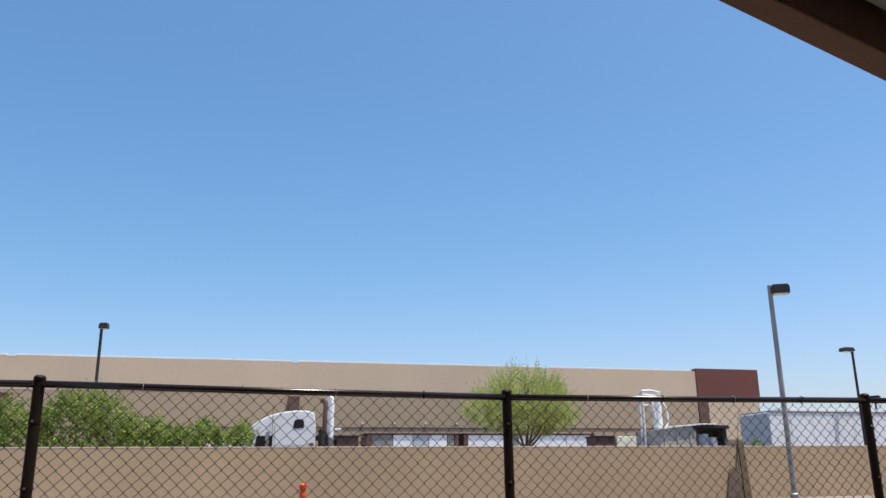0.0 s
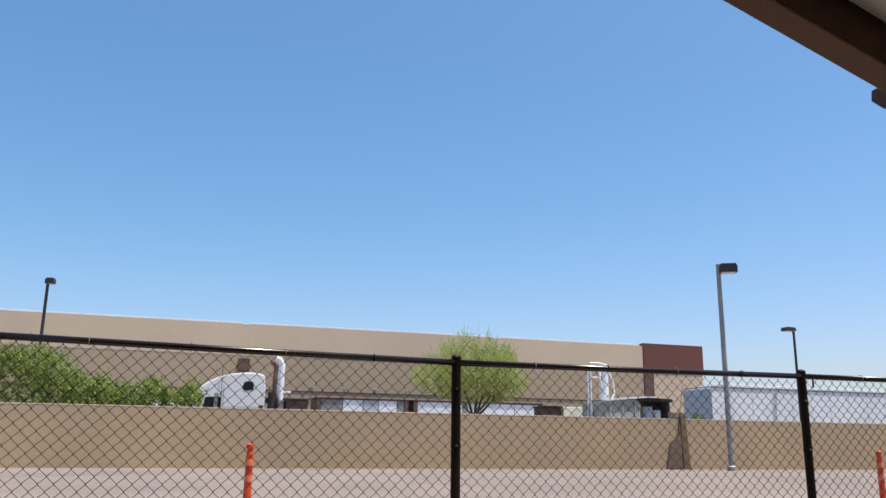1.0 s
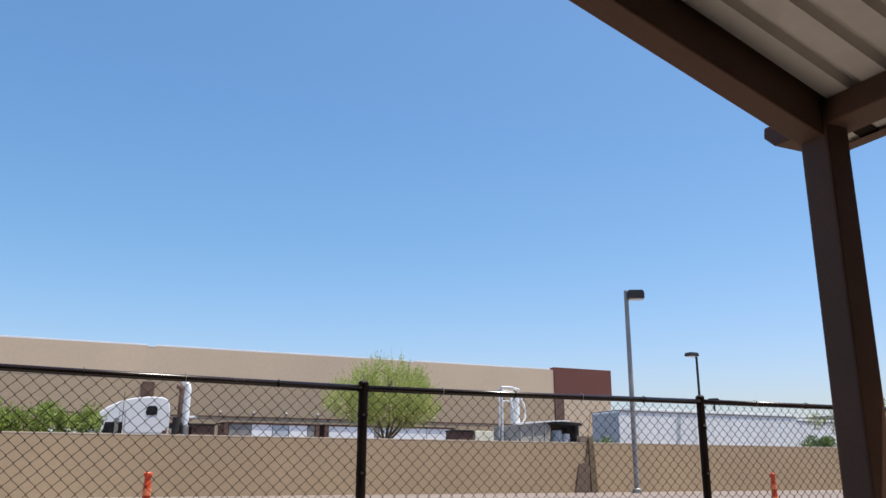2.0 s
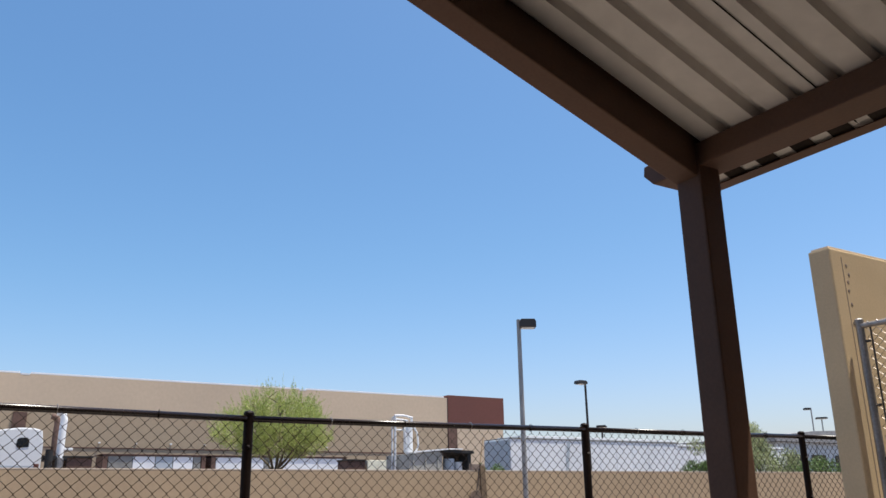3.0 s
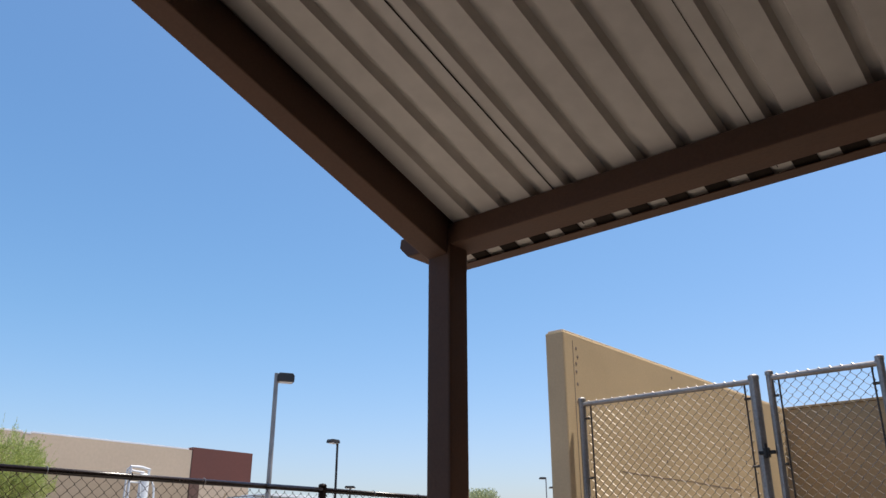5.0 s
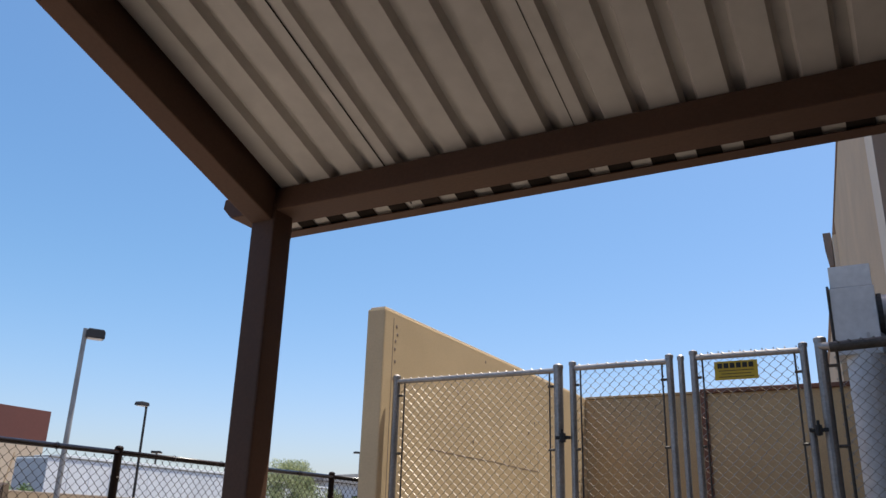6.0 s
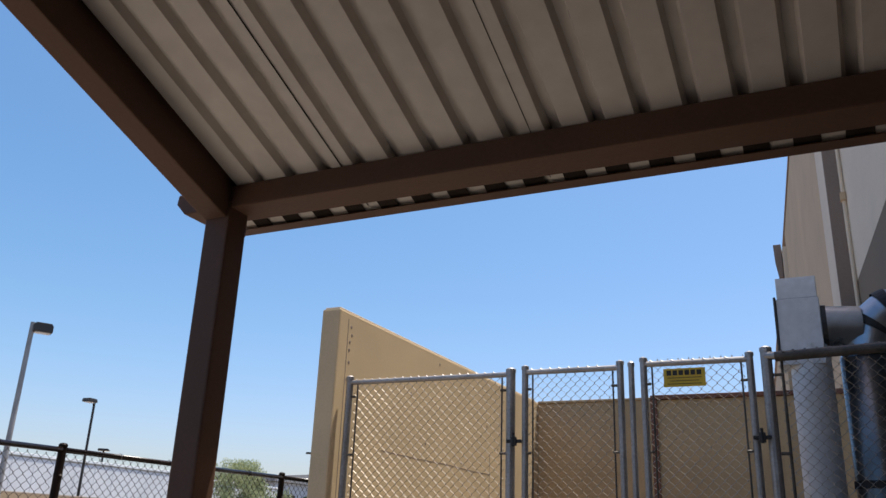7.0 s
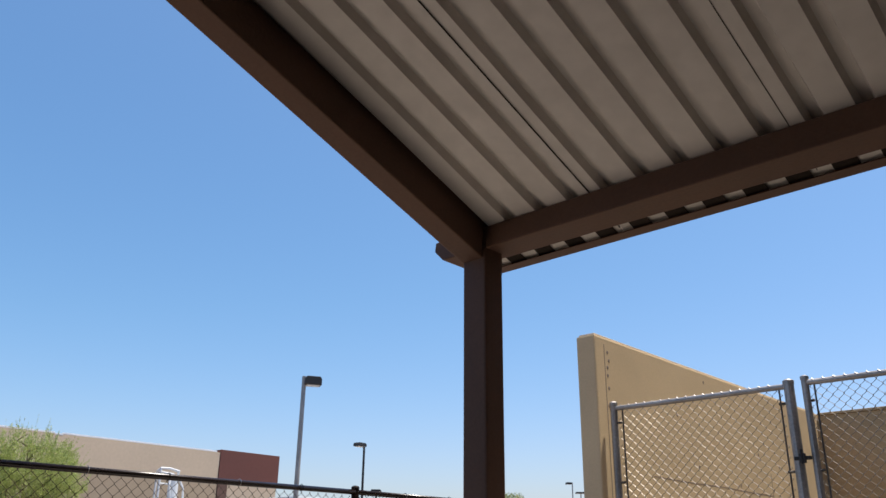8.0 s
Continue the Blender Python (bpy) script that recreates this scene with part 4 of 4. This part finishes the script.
def strands(name, rows, each, size, material, parent, seed, spread=0.05, width=0.24):
    """Feathery twigs: rows are (foot, tip); small leaves lie along every twig, closer set near its foot."""
    rnd = np.random.RandomState(seed)
    foot = np.repeat(np.array([r[0] for r in rows]), each, 0)
    tip = np.repeat(np.array([r[1] for r in rows]), each, 0)
    count = len(foot)
    f = (rnd.rand(count) ** 1.25)[:, None]
    p = foot + (tip - foot) * f + rnd.normal(size=(count, 3)) * spread * (1.15 - f)
    a = (tip - foot) / np.linalg.norm(tip - foot, axis=1)[:, None] + rnd.normal(size=(count, 3)) * 0.55
    a /= np.linalg.norm(a, axis=1)[:, None]
    b = np.cross(a, rnd.normal(size=(count, 3)))
    b /= np.linalg.norm(b, axis=1)[:, None]
    s = size * (0.6 + 0.8 * rnd.rand(count))[:, None] * (1.15 - 0.5 * f)
    v = np.stack([p - a * s, p + b * s * width, p + a * s, p - b * s * width], 1).reshape(-1, 3)
    me = bpy.data.meshes.new(name)
    me.from_pydata(v.tolist(), [], np.arange(4 * count).reshape(-1, 4).tolist())
    me.materials.append(M[material])
    ob = new(name, me)
    ob.parent = parent
    return ob


def palo_verde():
    t = thing("tree", (-30, 11.12, 0.22), "feathery light green desert tree forking low into slim limbs", "tree")
    rnd = random.Random(4)

    def reach(z):
        """Half the crown's width at a height."""
        marks = ((2.3, 1.25), (2.6, 1.9), (3.05, 2.36), (3.6, 2.15), (4.2, 1.6), (4.7, 0.85), (5.1, 0.2))
        for (a, ra), (b, rb) in zip(marks, marks[1:]):
            if z <= b:
                return ra + (rb - ra) * (z - a) / (b - a)
        return 0.2
    part("trunk", tube([(0, 0.05, 0), (0.03, 0.0, 1.0), (0, 0.02, 1.85)], [0.13, 0.11, 0.09], 10), "bark", t)
    rows = []
    for k in range(9):
        a = k * 2.4 + 0.3
        z = 3.2 + 1.2 * rnd.random()
        w = reach(z) * rnd.uniform(0.55, 0.85)
        base = Vector((0.05 * math.cos(a), 0.05 * math.sin(a), 1.75 + 0.02 * k))
        tip = Vector((0.85 * w * math.cos(a), w * math.sin(a), z))
        mid = base.lerp(tip, 0.45) + Vector((rnd.uniform(-0.1, 0.1), rnd.uniform(-0.1, 0.1), -0.06))
        limb = part("limb", tube([base, base.lerp(mid, 0.5) + Vector((0.02, 0.03, 0.0)), mid, tip], [0.05, 0.042, 0.032, 0.012], 8), "bark", t)
        for j in range(7):
            s = mid.lerp(tip, rnd.random())
            e = s + Vector((rnd.uniform(-0.7, 0.7), rnd.uniform(-0.8, 0.8), rnd.uniform(0.05, 0.6)))
            part("branch", tube([s, s.lerp(e, 0.55) + Vector((0, 0, 0.08)), e], [0.026, 0.018, 0.007], 6), "bark", limb)
    for k in range(760):
        z = 2.35 + 2.45 * rnd.betavariate(1.45, 2.25)
        a, q = rnd.random() * 6.283, rnd.random() ** 0.42
        if z < 2.75 and q < 0.55:
            continue
        w = reach(z) * (0.9 + 0.16 * math.sin(3 * a + 2.1 * z))
        foot = Vector((0.85 * q * w * math.cos(a), q * w * math.sin(a), z))
        lean = rnd.uniform(0.25, 0.75) * q
        way = Vector((lean * math.cos(a) + rnd.uniform(-0.25, 0.25), lean * math.sin(a) + rnd.uniform(-0.25, 0.25), 1.0))
        rows.append((tuple(foot), tuple(foot + way * rnd.uniform(0.25, 0.62))))
    strands("crown", rows, 84, 0.04, "leaf_tree", t, 7, 0.075)
    rows = []
    for k in range(46):
        y = rnd.uniform(-1.7, 1.8)
        foot = Vector((rnd.uniform(-0.7, 0.7), y, 4.75 - 0.33 * y * y))
        rows.append((tuple(foot), tuple(foot + Vector((rnd.uniform(-0.1, 0.1), 0.16 * y + rnd.uniform(-0.08, 0.08), rnd.uniform(0.35, 0.75))))))
    strands("shoot_clump", rows, 40, 0.04, "leaf_tree", t, 8, 0.02, 0.2)
    return t


palo_verde()


def bush(at, blobs, count, size, material, label, seed, upright=0.3):
    b = thing("bush", at, label, "bush", "yard bushes")
    rnd = random.Random(seed)
    for c, r in blobs[::7]:
        part("stem", tube([(c[0] * 0.7, c[1], 0), (c[0], c[1] + rnd.uniform(-0.2, 0.2), max(0.5, c[2] * 0.6))], [0.05, 0.02], 6), "bark", b)
    leaves("foliage", blobs, count, size, material, b, seed, upright)
    return b


def hedge_row():
    """A long loose shrub: leafy below, with thin shoots and gaps along its top."""
    h = thing("hedge", (-30.3, -4.2, 0.22), "long loose bright green hedge behind the yard wall", "hedge")
    rnd = random.Random(11)

    def crest(y):
        return (3.02 + 0.95 * math.exp(-((y + 0.3) / 1.15) ** 2) + 0.5 * math.exp(-((y + 3.3) / 1.3) ** 2)
                + 0.14 * math.sin(4.1 * y) + 0.1 * math.sin(9.3 * y + 1) - 0.07 * max(0, y))
    rows = []
    for k in range(1150):
        y = -5.4 + 10.5 * rnd.random()
        x = rnd.uniform(-1.0, 0.9)
        z = 0.7 + (crest(y) - 0.95) * rnd.random() ** 0.7
        way = Vector((rnd.uniform(-0.5, 0.5), rnd.uniform(-0.7, 0.7), rnd.uniform(0.25, 1.0)))
        rows.append(((x, y, z), (x + 0.55 * way.x, y + 0.55 * way.y, z + 0.5 * way.z)))
    for k in range(12):
        y = -5.0 + 0.88 * k
        part("stem", tube([(0, y, 0), (0.1, y + 0.1, 1.2), (0.05, y - 0.05, crest(y) - 0.3)], [0.04, 0.025, 0.008], 6), "bark", h)
    strands("foliage", rows, 58, 0.055, "leaf_hedge", h, 12, 0.085, 0.36)
    rows = []
    for k in range(120):
        y = -5.2 + 10.2 * rnd.random()
        foot = Vector((rnd.uniform(-0.8, 0.8), y, crest(y) - 0.35))
        rows.append((tuple(foot), tuple(foot + Vector((rnd.uniform(-0.2, 0.2), rnd.uniform(-0.4, 0.4), rnd.uniform(0.25, 0.7))))))
    strands("shoot_clump", rows, 34, 0.045, "leaf_hedge", h, 13, 0.05, 0.3)


hedge_row()
rnd = random.Random(11)
small = [((rnd.uniform(-0.6, 0.6), rnd.uniform(-0.9, 0.9), rnd.uniform(0.5, 2.35)), (0.38, 0.38, 0.3)) for _ in range(26)]
bush((-30.2, 34.6, 0.22), small, 9000, 0.06, "leaf_shrub", "dark green bush behind the yard wall", 13)
big = [((rnd.uniform(-1.5, 1.5), rnd.uniform(-2.4, 2.2), rnd.uniform(0.6, 3.6)), (0.6, 0.6, 0.5)) for _ in range(50)]
big += [((rnd.uniform(-0.8, 0.8), rnd.uniform(-1.7, 0.9), rnd.uniform(3.5, 4.4)), (0.4, 0.4, 0.4)) for _ in range(26)]
bush((-30.6, 38.6, 0.22), big, 24000, 0.06, "leaf_dark", "large grey green bush behind the yard wall", 14, 1.2)
row = [((rnd.uniform(-0.7, 0.7), rnd.uniform(-5.6, 2.6), rnd.uniform(0.5, 2.6)), (0.5, 0.5, 0.4)) for _ in range(70)]
bush((-30.2, 43.4, 0.22), row, 14000, 0.06, "leaf_shrub", "low row of dark green shrubs behind the wall", 15)
tuft = [((rnd.uniform(-0.4, 0.4), rnd.uniform(-0.7, 0.7), rnd.uniform(0.5, 2.2)), (0.35, 0.35, 0.3)) for _ in range(20)]
bush((-33.0, 22.95, 0.22), tuft, 5000, 0.06, "leaf_shrub", "small dark green bush between the parked trailers", 16)
